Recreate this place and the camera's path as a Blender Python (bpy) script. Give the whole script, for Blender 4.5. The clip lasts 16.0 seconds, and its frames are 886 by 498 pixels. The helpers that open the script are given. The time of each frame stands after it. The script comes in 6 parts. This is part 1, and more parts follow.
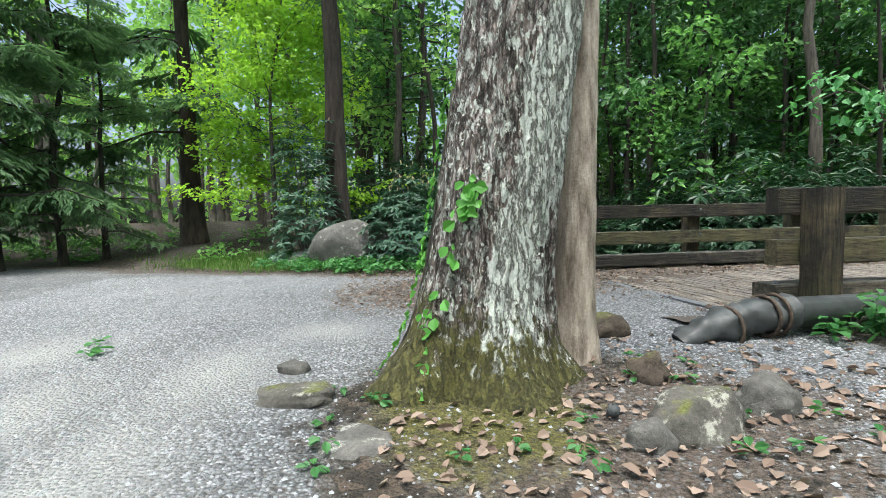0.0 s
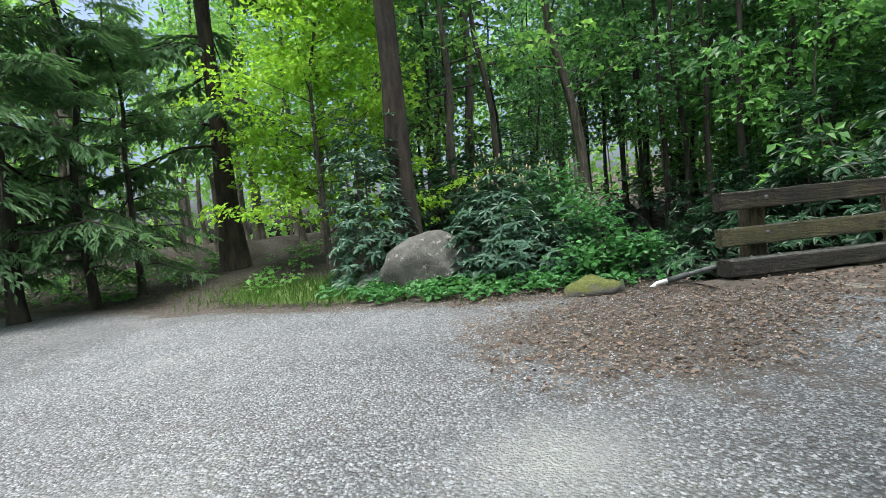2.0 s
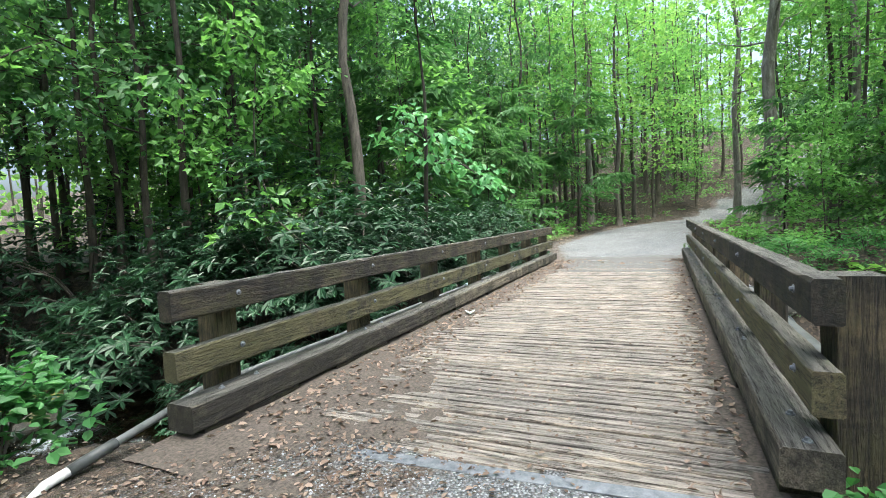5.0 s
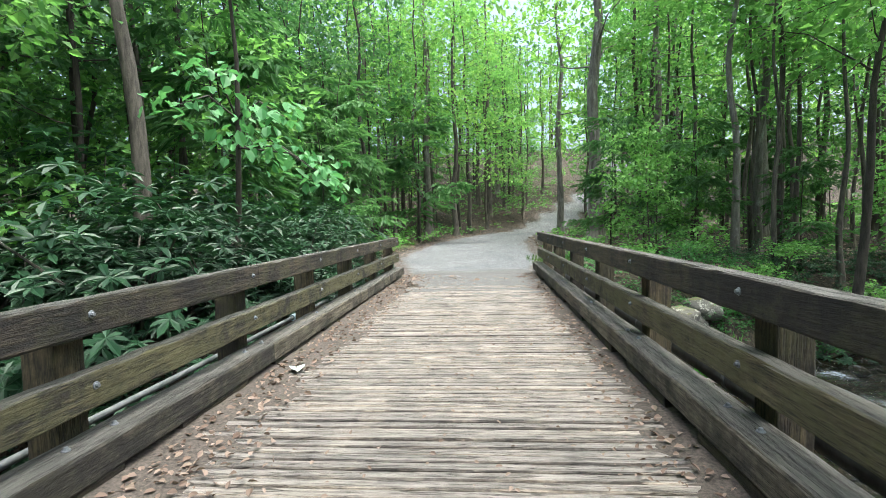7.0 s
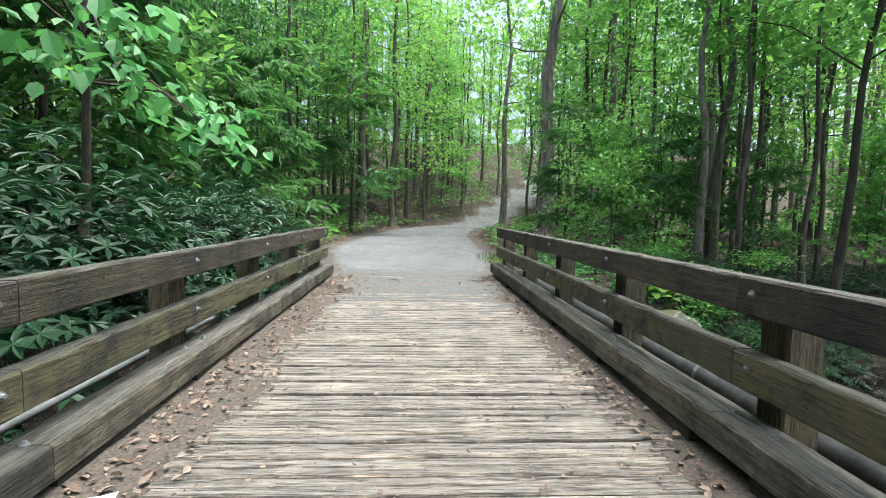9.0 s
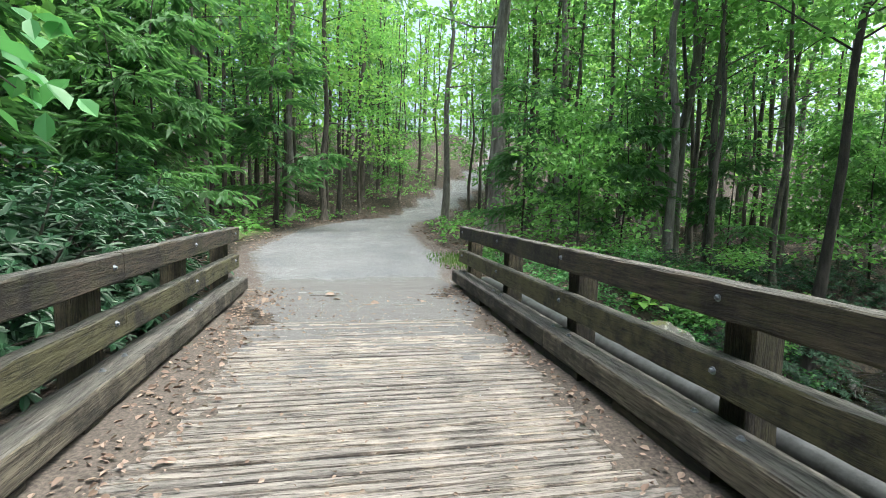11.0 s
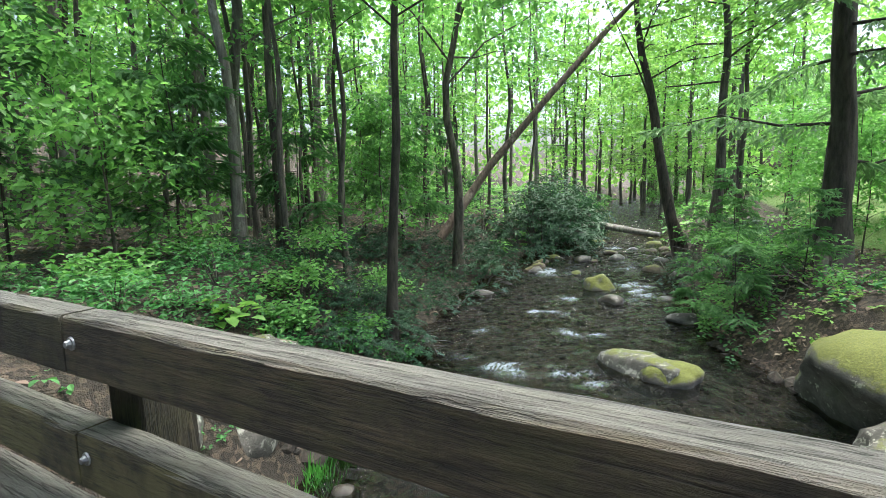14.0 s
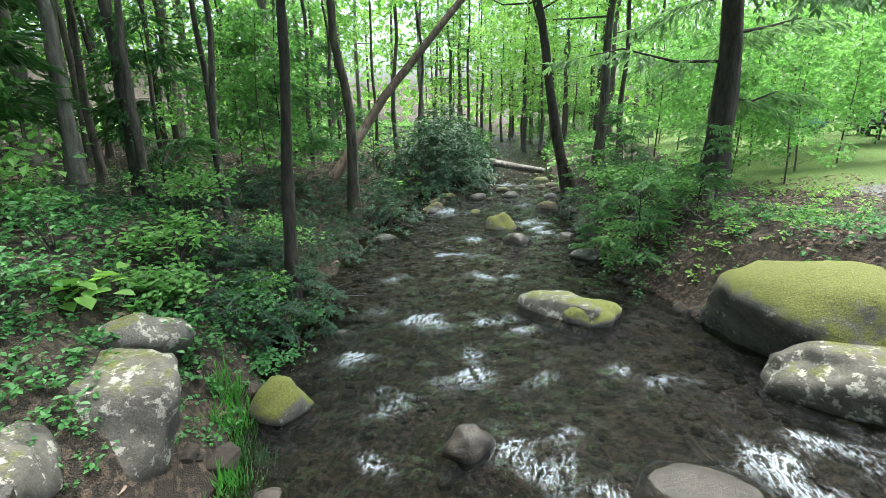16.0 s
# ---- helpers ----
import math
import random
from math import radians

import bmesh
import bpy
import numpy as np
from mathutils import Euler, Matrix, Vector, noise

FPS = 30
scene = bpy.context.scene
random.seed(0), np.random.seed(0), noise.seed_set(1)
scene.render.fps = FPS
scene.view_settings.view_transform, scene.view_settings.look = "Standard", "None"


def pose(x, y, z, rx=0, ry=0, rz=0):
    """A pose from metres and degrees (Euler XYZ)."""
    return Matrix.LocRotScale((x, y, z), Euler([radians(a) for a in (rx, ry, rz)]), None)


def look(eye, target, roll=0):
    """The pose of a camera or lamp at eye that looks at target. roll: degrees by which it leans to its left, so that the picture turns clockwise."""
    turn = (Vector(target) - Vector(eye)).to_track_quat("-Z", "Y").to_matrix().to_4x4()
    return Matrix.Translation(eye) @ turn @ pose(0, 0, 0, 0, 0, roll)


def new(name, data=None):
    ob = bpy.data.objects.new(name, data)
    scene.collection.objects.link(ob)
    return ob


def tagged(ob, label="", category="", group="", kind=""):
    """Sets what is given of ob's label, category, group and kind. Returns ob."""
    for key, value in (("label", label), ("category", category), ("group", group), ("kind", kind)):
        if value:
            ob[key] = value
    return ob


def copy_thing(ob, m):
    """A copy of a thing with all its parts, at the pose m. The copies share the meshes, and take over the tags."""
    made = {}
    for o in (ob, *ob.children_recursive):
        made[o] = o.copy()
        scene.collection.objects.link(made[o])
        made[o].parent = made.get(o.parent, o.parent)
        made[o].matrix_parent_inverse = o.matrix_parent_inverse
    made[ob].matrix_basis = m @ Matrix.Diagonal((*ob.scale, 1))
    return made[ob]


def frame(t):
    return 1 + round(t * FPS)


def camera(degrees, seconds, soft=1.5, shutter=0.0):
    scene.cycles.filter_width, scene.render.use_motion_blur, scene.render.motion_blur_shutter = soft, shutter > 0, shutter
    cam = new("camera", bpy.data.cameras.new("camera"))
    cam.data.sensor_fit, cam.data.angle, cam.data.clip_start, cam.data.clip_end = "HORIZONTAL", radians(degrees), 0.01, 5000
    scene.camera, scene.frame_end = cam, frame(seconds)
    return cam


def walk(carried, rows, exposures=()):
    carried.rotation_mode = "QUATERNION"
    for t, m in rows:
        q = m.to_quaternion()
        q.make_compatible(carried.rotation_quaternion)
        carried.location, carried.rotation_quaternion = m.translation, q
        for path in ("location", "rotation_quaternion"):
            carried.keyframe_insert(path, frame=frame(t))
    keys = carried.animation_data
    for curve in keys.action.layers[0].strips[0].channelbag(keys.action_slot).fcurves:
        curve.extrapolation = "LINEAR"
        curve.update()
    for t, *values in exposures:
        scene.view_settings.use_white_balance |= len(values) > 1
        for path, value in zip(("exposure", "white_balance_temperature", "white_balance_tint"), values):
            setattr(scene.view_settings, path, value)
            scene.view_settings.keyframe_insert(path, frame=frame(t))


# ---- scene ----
cam = camera(85.1, 16.0, soft=0.6)
METRES, EYE, TILT, LEAN, TURN = 16.0, 0.88, 0.0, 0.0, -7.8
ROWS = [
    (0.0, 0.0, 0.0, 0.0, -0.08, -3.61, 1.21),
    (0.5, -0.024, 0.0273, 0.0021, 7.67, -2.85, 2.41),
    (1.0, -0.0468, 0.0529, 0.0053, 11.13, -2.99, 3.69),
    (1.5, -0.0623, 0.0847, 0.0088, 9.26, -3.37, 5.16),
    (2.0, -0.0749, 0.1134, 0.0109, 2.65, -3.51, 5.76),
    (2.5, -0.0764, 0.1441, 0.0127, -7.19, -3.78, 5.86),
    (3.0, -0.072, 0.1756, 0.0171, -19.32, -3.7, 5.31),
    (3.5, -0.0643, 0.2011, 0.0254, -31.78, -4.15, 4.51),
    (4.0, -0.0441, 0.2252, 0.0301, -40.91, -3.35, 3.53),
    (4.5, -0.0264, 0.2485, 0.0329, -50.53, -3.38, 3.03),
    (5.0, -0.0001, 0.2658, 0.0339, -57.82, -3.49, 2.99),
    (7.5, 0.1583, 0.3498, 0.0326, -80.11, -3.22, 0.38),
    (8.0, 0.1918, 0.3637, 0.0312, -82.12, -3.36, -0.95),
    (8.5, 0.2278, 0.3716, 0.0312, -84.27, -3.97, -1.27),
    (11.0, 0.3984, 0.4086, 0.0355, -93.47, -5.23, -1.41),
    (11.5, 0.4298, 0.4075, 0.0359, -102.81, -5.21, -1.5),
    (12.0, 0.4569, 0.3965, 0.0361, -113.12, -5.23, -0.71),
    (12.5, 0.4838, 0.3861, 0.0361, -122.3, -5.27, 0.32),
    (13.0, 0.5104, 0.3764, 0.0361, -131.17, -5.64, 1.78),
    (13.5, 0.5331, 0.3624, 0.0367, -137.08, -6.83, 1.87),
    (14.0, 0.558, 0.3526, 0.037, -143.74, -7.71, 1.52),
    (14.5, 0.5789, 0.339, 0.0341, -149.03, -9.44, 1.9),
    (15.0, 0.5977, 0.3254, 0.0347, -152.15, -11.53, 2.14),
    (15.5, 0.6159, 0.3207, 0.0347, -155.42, -13.63, 1.49),
    (16.0, 0.6263, 0.3172, 0.035, -158.09, -15.38, 0.91),
]
walk(cam, [(t, pose(0, 0, EYE, TILT, LEAN, TURN) @ pose(METRES * x, METRES * y, METRES * z, 90 + pitch, roll, yaw)) for t, x, y, z, yaw, pitch, roll in ROWS],
     exposures=[(t, s + 1.05, 5950, 0) for t, s in ((0.0, 0.5), (1.5, 0.42), (2.5, 0.52), (4.0, 0.94), (5.0, 1.05), (8.0, 0.92), (11.0, 0.84), (12.5, 0.82), (13.5, 1.14), (16.0, 1.14))])

# ---- world, sun ----
world = bpy.data.worlds.new("world")
scene.world = world
world.use_nodes = True
wn = world.node_tree
sky = wn.nodes.new("ShaderNodeTexSky")
sky.sky_type, sky.sun_disc = "NISHITA", False
sky.sun_elevation, sky.sun_rotation = radians(76), radians(200)
sky.air_density, sky.dust_density, sky.ozone_density = 0.7, 9.0, 0.5
wn.links.new(sky.outputs[0], wn.nodes["Background"].inputs[0])
wn.nodes["Background"].inputs[1].default_value = 0.15
sun = new("sun", bpy.data.lights.new("sun", "SUN"))
sun.data.energy, sun.data.angle, sun.data.color = 1.0, radians(30), (1.0, 0.97, 0.92)
sun.matrix_world = look((0, 0, 40), (40 * math.sin(radians(200)) / math.tan(radians(76)) * -1, 40 * math.cos(radians(200)) / math.tan(radians(76)) * -1, 0))


# ---- materials ----
def ramp(nt, fac, stops):
    node = nt.nodes.new("ShaderNodeValToRGB")
    while len(node.color_ramp.elements) < len(stops):
        node.color_ramp.elements.new(0.5)
    for e, (p, c) in zip(node.color_ramp.elements, stops):
        e.position, e.color = p, (*c, 1)
    nt.links.new(fac, node.inputs[0])
    return node.outputs[0]


def noise_tex(nt, vec, scale, detail=5.0, rough=0.6, stretch=None):
    if stretch:
        mp = nt.nodes.new("ShaderNodeMapping")
        mp.inputs["Scale"].default_value = stretch
        nt.links.new(vec, mp.inputs[0])
        vec = mp.outputs[0]
    n = nt.nodes.new("ShaderNodeTexNoise")
    n.inputs["Scale"].default_value, n.inputs["Detail"].default_value, n.inputs["Roughness"].default_value = scale, detail, rough
    nt.links.new(vec, n.inputs["Vector"])
    return n.outputs[0]


def mix(nt, fac, a, b, kind="MIX"):
    n = nt.nodes.new("ShaderNodeMix")
    n.data_type, n.blend_type = "RGBA", kind
    for s, v in ((n.inputs[0], fac), (n.inputs[6], a), (n.inputs[7], b)):
        if isinstance(v, (int, float)):
            s.default_value = v
        elif isinstance(v, tuple):
            s.default_value = (*v, 1)
        else:
            nt.links.new(v, s)
    return n.outputs[2]


def calc(nt, op, a, b, clamp=False):
    n = nt.nodes.new("ShaderNodeMath")
    n.operation, n.use_clamp = op, clamp
    for s, v in ((n.inputs[0], a), (n.inputs[1], b)):
        if isinstance(v, (int, float)):
            s.default_value = v
        else:
            nt.links.new(v, s)
    return n.outputs[0]


def step(nt, v, lo, hi):
    n = nt.nodes.new("ShaderNodeMapRange")
    n.inputs[1].default_value, n.inputs[2].default_value = lo, hi
    nt.links.new(v, n.inputs[0])
    return n.outputs[0]


def base_mat(name, rough=0.85):
    m = bpy.data.materials.new(name)
    m.use_nodes = True
    nt = m.node_tree
    b = nt.nodes["Principled BSDF"]
    b.inputs["Roughness"].default_value = rough
    return m, nt, b


def bump(nt, b, height, strength=0.5, dist=0.02):
    n = nt.nodes.new("ShaderNodeBump")
    n.inputs["Strength"].default_value, n.inputs["Distance"].default_value = strength, dist
    nt.links.new(height, n.inputs["Height"])
    nt.links.new(n.outputs[0], b.inputs["Normal"])


def coords(nt, world_space=True):
    if world_space:
        return nt.nodes.new("ShaderNodeNewGeometry").outputs["Position"]
    return nt.nodes.new("ShaderNodeTexCoord").outputs["Object"]


def attr(nt, name):
    n = nt.nodes.new("ShaderNodeAttribute")
    n.attribute_name = name
    return n.outputs["Fac"]


def leaf_mat(name, dark, light, shine=0.45, through_light=0.45):
    """Foliage: each leaf its own tone, part of the light passes through."""
    m, nt, b = base_mat(name, shine)
    geo = nt.nodes.new("ShaderNodeNewGeometry")
    info = nt.nodes.new("ShaderNodeObjectInfo")
    tone = calc(nt, "ADD", calc(nt, "MULTIPLY", geo.outputs["Random Per Island"], 0.7), calc(nt, "MULTIPLY", info.outputs["Random"], 0.3))
    mid = tuple((p + q) / 2 for p, q in zip(dark, light))
    col = ramp(nt, tone, ((0.0, dark), (0.5, mid), (1.0, light)))
    nt.links.new(col, b.inputs["Base Color"])
    b.inputs["Specular IOR Level"].default_value = 0.35
    tr = nt.nodes.new("ShaderNodeBsdfTranslucent")
    nt.links.new(mix(nt, 1.0, col, (0.95, 1.0, 0.7), "MULTIPLY"), tr.inputs[0])
    mx = nt.nodes.new("ShaderNodeMixShader")
    mx.inputs[0].default_value = through_light
    nt.links.new(b.outputs[0], mx.inputs[1])
    nt.links.new(tr.outputs[0], mx.inputs[2])
    nt.links.new(mx.outputs[0], nt.nodes["Material Output"].inputs[0])
    return m


def bark_mat(name, dark, light, patch=None, patch_amount=0.55, moss=0.0, grain=9.0):
    m, nt, b = base_mat(name, 0.92)
    v = coords(nt, False)
    furrow = noise_tex(nt, v, grain, 6, 0.65, (1, 1, 0.22))
    fine = noise_tex(nt, v, 60, 3)
    blot = noise_tex(nt, v, 2.2, 5, 0.7, (1, 1, 0.5))
    col = ramp(nt, furrow, ((0.35, dark), (0.62, light)))
    col = mix(nt, step(nt, fine, 0.3, 0.75), mix(nt, 1.0, col, (0.72, 0.7, 0.68), "MULTIPLY"), col)
    if patch:
        col = mix(nt, step(nt, blot, patch_amount, patch_amount + 0.12), col, patch)
    if moss:
        sep = nt.nodes.new("ShaderNodeSeparateXYZ")
        nt.links.new(v, sep.inputs[0])
        low = step(nt, calc(nt, "ADD", sep.outputs[2], calc(nt, "MULTIPLY", calc(nt, "SUBTRACT", blot, 0.5), 1.6)), moss, moss * 0.2)
        col = mix(nt, low, col, ramp(nt, fine, ((0.3, (0.05, 0.06, 0.012)), (0.7, (0.13, 0.13, 0.03)))))
    nt.links.new(col, b.inputs["Base Color"])
    bump(nt, b, calc(nt, "ADD", furrow, calc(nt, "MULTIPLY", fine, 0.2)), 0.9, 0.03)
    return m


def timber_mat(name, axis, dark=(0.008, 0.0065, 0.005), light=(0.054, 0.043, 0.032), green=0.5, top=(0.175, 0.17, 0.156), film=(0.066, 0.063, 0.021), cover=0.47):
    """Weathered wood with its grain along one axis, paler on the faces turned to the sky."""
    m, nt, b = base_mat(name, 0.85)
    v = coords(nt)
    st = {"x": (0.06, 1, 1), "y": (1, 0.06, 1), "z": (1, 1, 0.06)}[axis]
    grain = noise_tex(nt, v, 55, 6, 0.7, st)
    broad = noise_tex(nt, v, 2.6, 7, 0.72)
    info = nt.nodes.new("ShaderNodeObjectInfo")
    st2 = {"x": (0.1, 1, 1), "y": (1, 0.1, 1), "z": (1, 1, 0.1)}[axis]
    coarse = noise_tex(nt, v, 21, 7, 0.75, st2)
    col = ramp(nt, calc(nt, "ADD", calc(nt, "MULTIPLY", grain, 0.45), calc(nt, "MULTIPLY", coarse, 0.55)), ((0.42, dark), (0.59, light)))
    stain = ramp(nt, calc(nt, "ADD", broad, calc(nt, "MULTIPLY", calc(nt, "SUBTRACT", info.outputs["Random"], 0.5), 0.2)), ((0.38, (0.22, 0.2, 0.19)), (0.5, (0.75, 0.7, 0.63)), (0.62, (1.6, 1.5, 1.3))))
    col = mix(nt, 1.0, col, stain, "MULTIPLY")
    algae = step(nt, noise_tex(nt, v, 3.2, 6, 0.7), cover, cover + 0.17)
    col = mix(nt, calc(nt, "MULTIPLY", algae, green), col, film)
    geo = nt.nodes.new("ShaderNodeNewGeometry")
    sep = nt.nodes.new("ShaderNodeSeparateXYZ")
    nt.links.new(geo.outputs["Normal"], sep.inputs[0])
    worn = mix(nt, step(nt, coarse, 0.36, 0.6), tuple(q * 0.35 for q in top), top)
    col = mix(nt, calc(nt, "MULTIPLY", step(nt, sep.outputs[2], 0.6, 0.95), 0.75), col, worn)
    st3 = {"x": (0.035, 1, 1), "y": (1, 0.035, 1), "z": (1, 1, 0.035)}[axis]
    split = calc(nt, "ABSOLUTE", calc(nt, "SUBTRACT", noise_tex(nt, v, 30, 4, 0.6, st3), 0.5), 0.0)
    open_crack = step(nt, split, 0.0, 0.022)
    col = mix(nt, open_crack, mix(nt, 1.0, col, (0.22, 0.2, 0.18), "MULTIPLY"), col)
    nt.links.new(col, b.inputs["Base Color"])
    bump(nt, b, calc(nt, "ADD", calc(nt, "ADD", grain, calc(nt, "MULTIPLY", open_crack, 0.6)), calc(nt, "ADD", calc(nt, "MULTIPLY", coarse, 1.2), calc(nt, "MULTIPLY", broad, 0.8))), 1.0, 0.03)
    return m


def stone_mat(name, a, c, lichen=(0.45, 0.46, 0.4), amount=0.6, moss=0.0, wet=False):
    m, nt, b = base_mat(name, 0.3 if wet else 0.9)
    v = coords(nt)
    n1 = noise_tex(nt, v, 5, 8, 0.65)
    n2 = noise_tex(nt, v, 48, 5, 0.7)
    col = mix(nt, step(nt, n1, 0.35, 0.68), a, c)
    col = mix(nt, step(nt, n2, 0.3, 0.8), mix(nt, 1.0, col, (0.42, 0.42, 0.42), "MULTIPLY"), col)
    col = mix(nt, step(nt, noise_tex(nt, v, 6.5, 9, 0.72), amount, amount + 0.05), col, lichen)
    if moss:
        geo = nt.nodes.new("ShaderNodeNewGeometry")
        sep = nt.nodes.new("ShaderNodeSeparateXYZ")
        nt.links.new(geo.outputs["Normal"], sep.inputs[0])
        up = calc(nt, "ADD", calc(nt, "MULTIPLY", sep.outputs[2], 0.45), noise_tex(nt, v, 4.5, 8, 0.75))
        col = mix(nt, step(nt, up, 1.15 - moss, 1.3 - moss), col, ramp(nt, n2, ((0.25, (0.03, 0.031, 0.01)), (0.5, (0.09, 0.1, 0.018)), (0.75, (0.17, 0.175, 0.04)))))
    nt.links.new(col, b.inputs["Base Color"])
    bump(nt, b, calc(nt, "ADD", n1, calc(nt, "MULTIPLY", n2, 0.35)), 0.7, 0.05)
    return m


def plain_mat(name, a, c, scale=12.0, rough=0.6, metal=0.0):
    m, nt, b = base_mat(name, rough)
    v = coords(nt)
    n = noise_tex(nt, v, scale, 6, 0.65)
    col = ramp(nt, n, ((0.35, a), (0.65, c)))
    nt.links.new(col, b.inputs["Base Color"])
    b.inputs["Metallic"].default_value = metal
    bump(nt, b, noise_tex(nt, v, scale * 6, 3), 0.3, 0.006)
    return m


def ground_mat():
    """Forest soil, crushed gravel, needle mulch and turf, each where its share is high."""
    m, nt, b = base_mat("ground", 0.95)
    v = coords(nt)
    mid = noise_tex(nt, v, 1.3, 6, 0.65)
    fine = noise_tex(nt, v, 28, 6, 0.7)
    vor = nt.nodes.new("ShaderNodeTexVoronoi")
    vor.inputs["Scale"].default_value = 58
    nt.links.new(v, vor.inputs["Vector"])
    vor2 = nt.nodes.new("ShaderNodeTexVoronoi")
    vor2.inputs["Scale"].default_value = 17
    nt.links.new(v, vor2.inputs["Vector"])
    sep = nt.nodes.new("ShaderNodeSeparateColor")
    nt.links.new(vor.outputs["Color"], sep.inputs[0])
    sep2 = nt.nodes.new("ShaderNodeSeparateColor")
    nt.links.new(vor2.outputs["Color"], sep2.inputs[0])
    soil = ramp(nt, fine, ((0.3, (0.011, 0.009, 0.006)), (0.55, (0.031, 0.024, 0.017)), (0.75, (0.07, 0.055, 0.04))))
    soil = mix(nt, step(nt, sep2.outputs[0], 0.45, 0.9), soil, (0.085, 0.062, 0.045))
    stones = ramp(nt, sep.outputs[0], ((0.0, (0.087, 0.09, 0.099)), (0.45, (0.197, 0.206, 0.22)), (0.8, (0.29, 0.302, 0.319)), (1.0, (0.441, 0.458, 0.476))))
    dust = ramp(nt, fine, ((0.3, (0.231, 0.237, 0.237)), (0.7, (0.386, 0.39, 0.386))))
    stones = mix(nt, step(nt, vor.outputs["Distance"], 0.35, 0.75), stones, (0.1, 0.098, 0.096))
    stones = mix(nt, 1.0, stones, ramp(nt, noise_tex(nt, v, 0.55, 5, 0.65), ((0.35, (0.78, 0.79, 0.82)), (0.65, (1.15, 1.14, 1.12)))), "MULTIPLY")
    gravel = mix(nt, calc(nt, "MAXIMUM", calc(nt, "MULTIPLY", step(nt, mid, 0.55, 0.75), 0.5), attr(nt, "dust")), stones, dust)
    mulch = ramp(nt, fine, ((0.3, (0.037, 0.028, 0.022)), (0.5, (0.093, 0.071, 0.057)), (0.72, (0.186, 0.149, 0.124))))
    mulch = mix(nt, calc(nt, "MULTIPLY", step(nt, sep.outputs[1], 0.72, 0.9), 0.7), mulch, stones)
    turf = ramp(nt, fine, ((0.3, (0.053, 0.098, 0.019)), (0.7, (0.143, 0.217, 0.045))))
    wob = calc(nt, "MULTIPLY", calc(nt, "SUBTRACT", noise_tex(nt, v, 3.5, 6, 0.75), 0.5), 1.5)
    col = soil
    for name, c in (("gravel", gravel), ("mulch", mulch), ("turf", turf), ("moss", ramp(nt, fine, ((0.3, (0.048, 0.045, 0.011)), (0.55, (0.102, 0.096, 0.021)), (0.75, (0.168, 0.144, 0.048)))))):
        col = mix(nt, step(nt, calc(nt, "ADD", attr(nt, name), wob), 0.38, 0.66), col, c)
    nt.links.new(col, b.inputs["Base Color"])
    bump(nt, b, calc(nt, "ADD", calc(nt, "MULTIPLY", vor.outputs["Distance"], -1.4), fine), 1.0, 0.025)
    return m


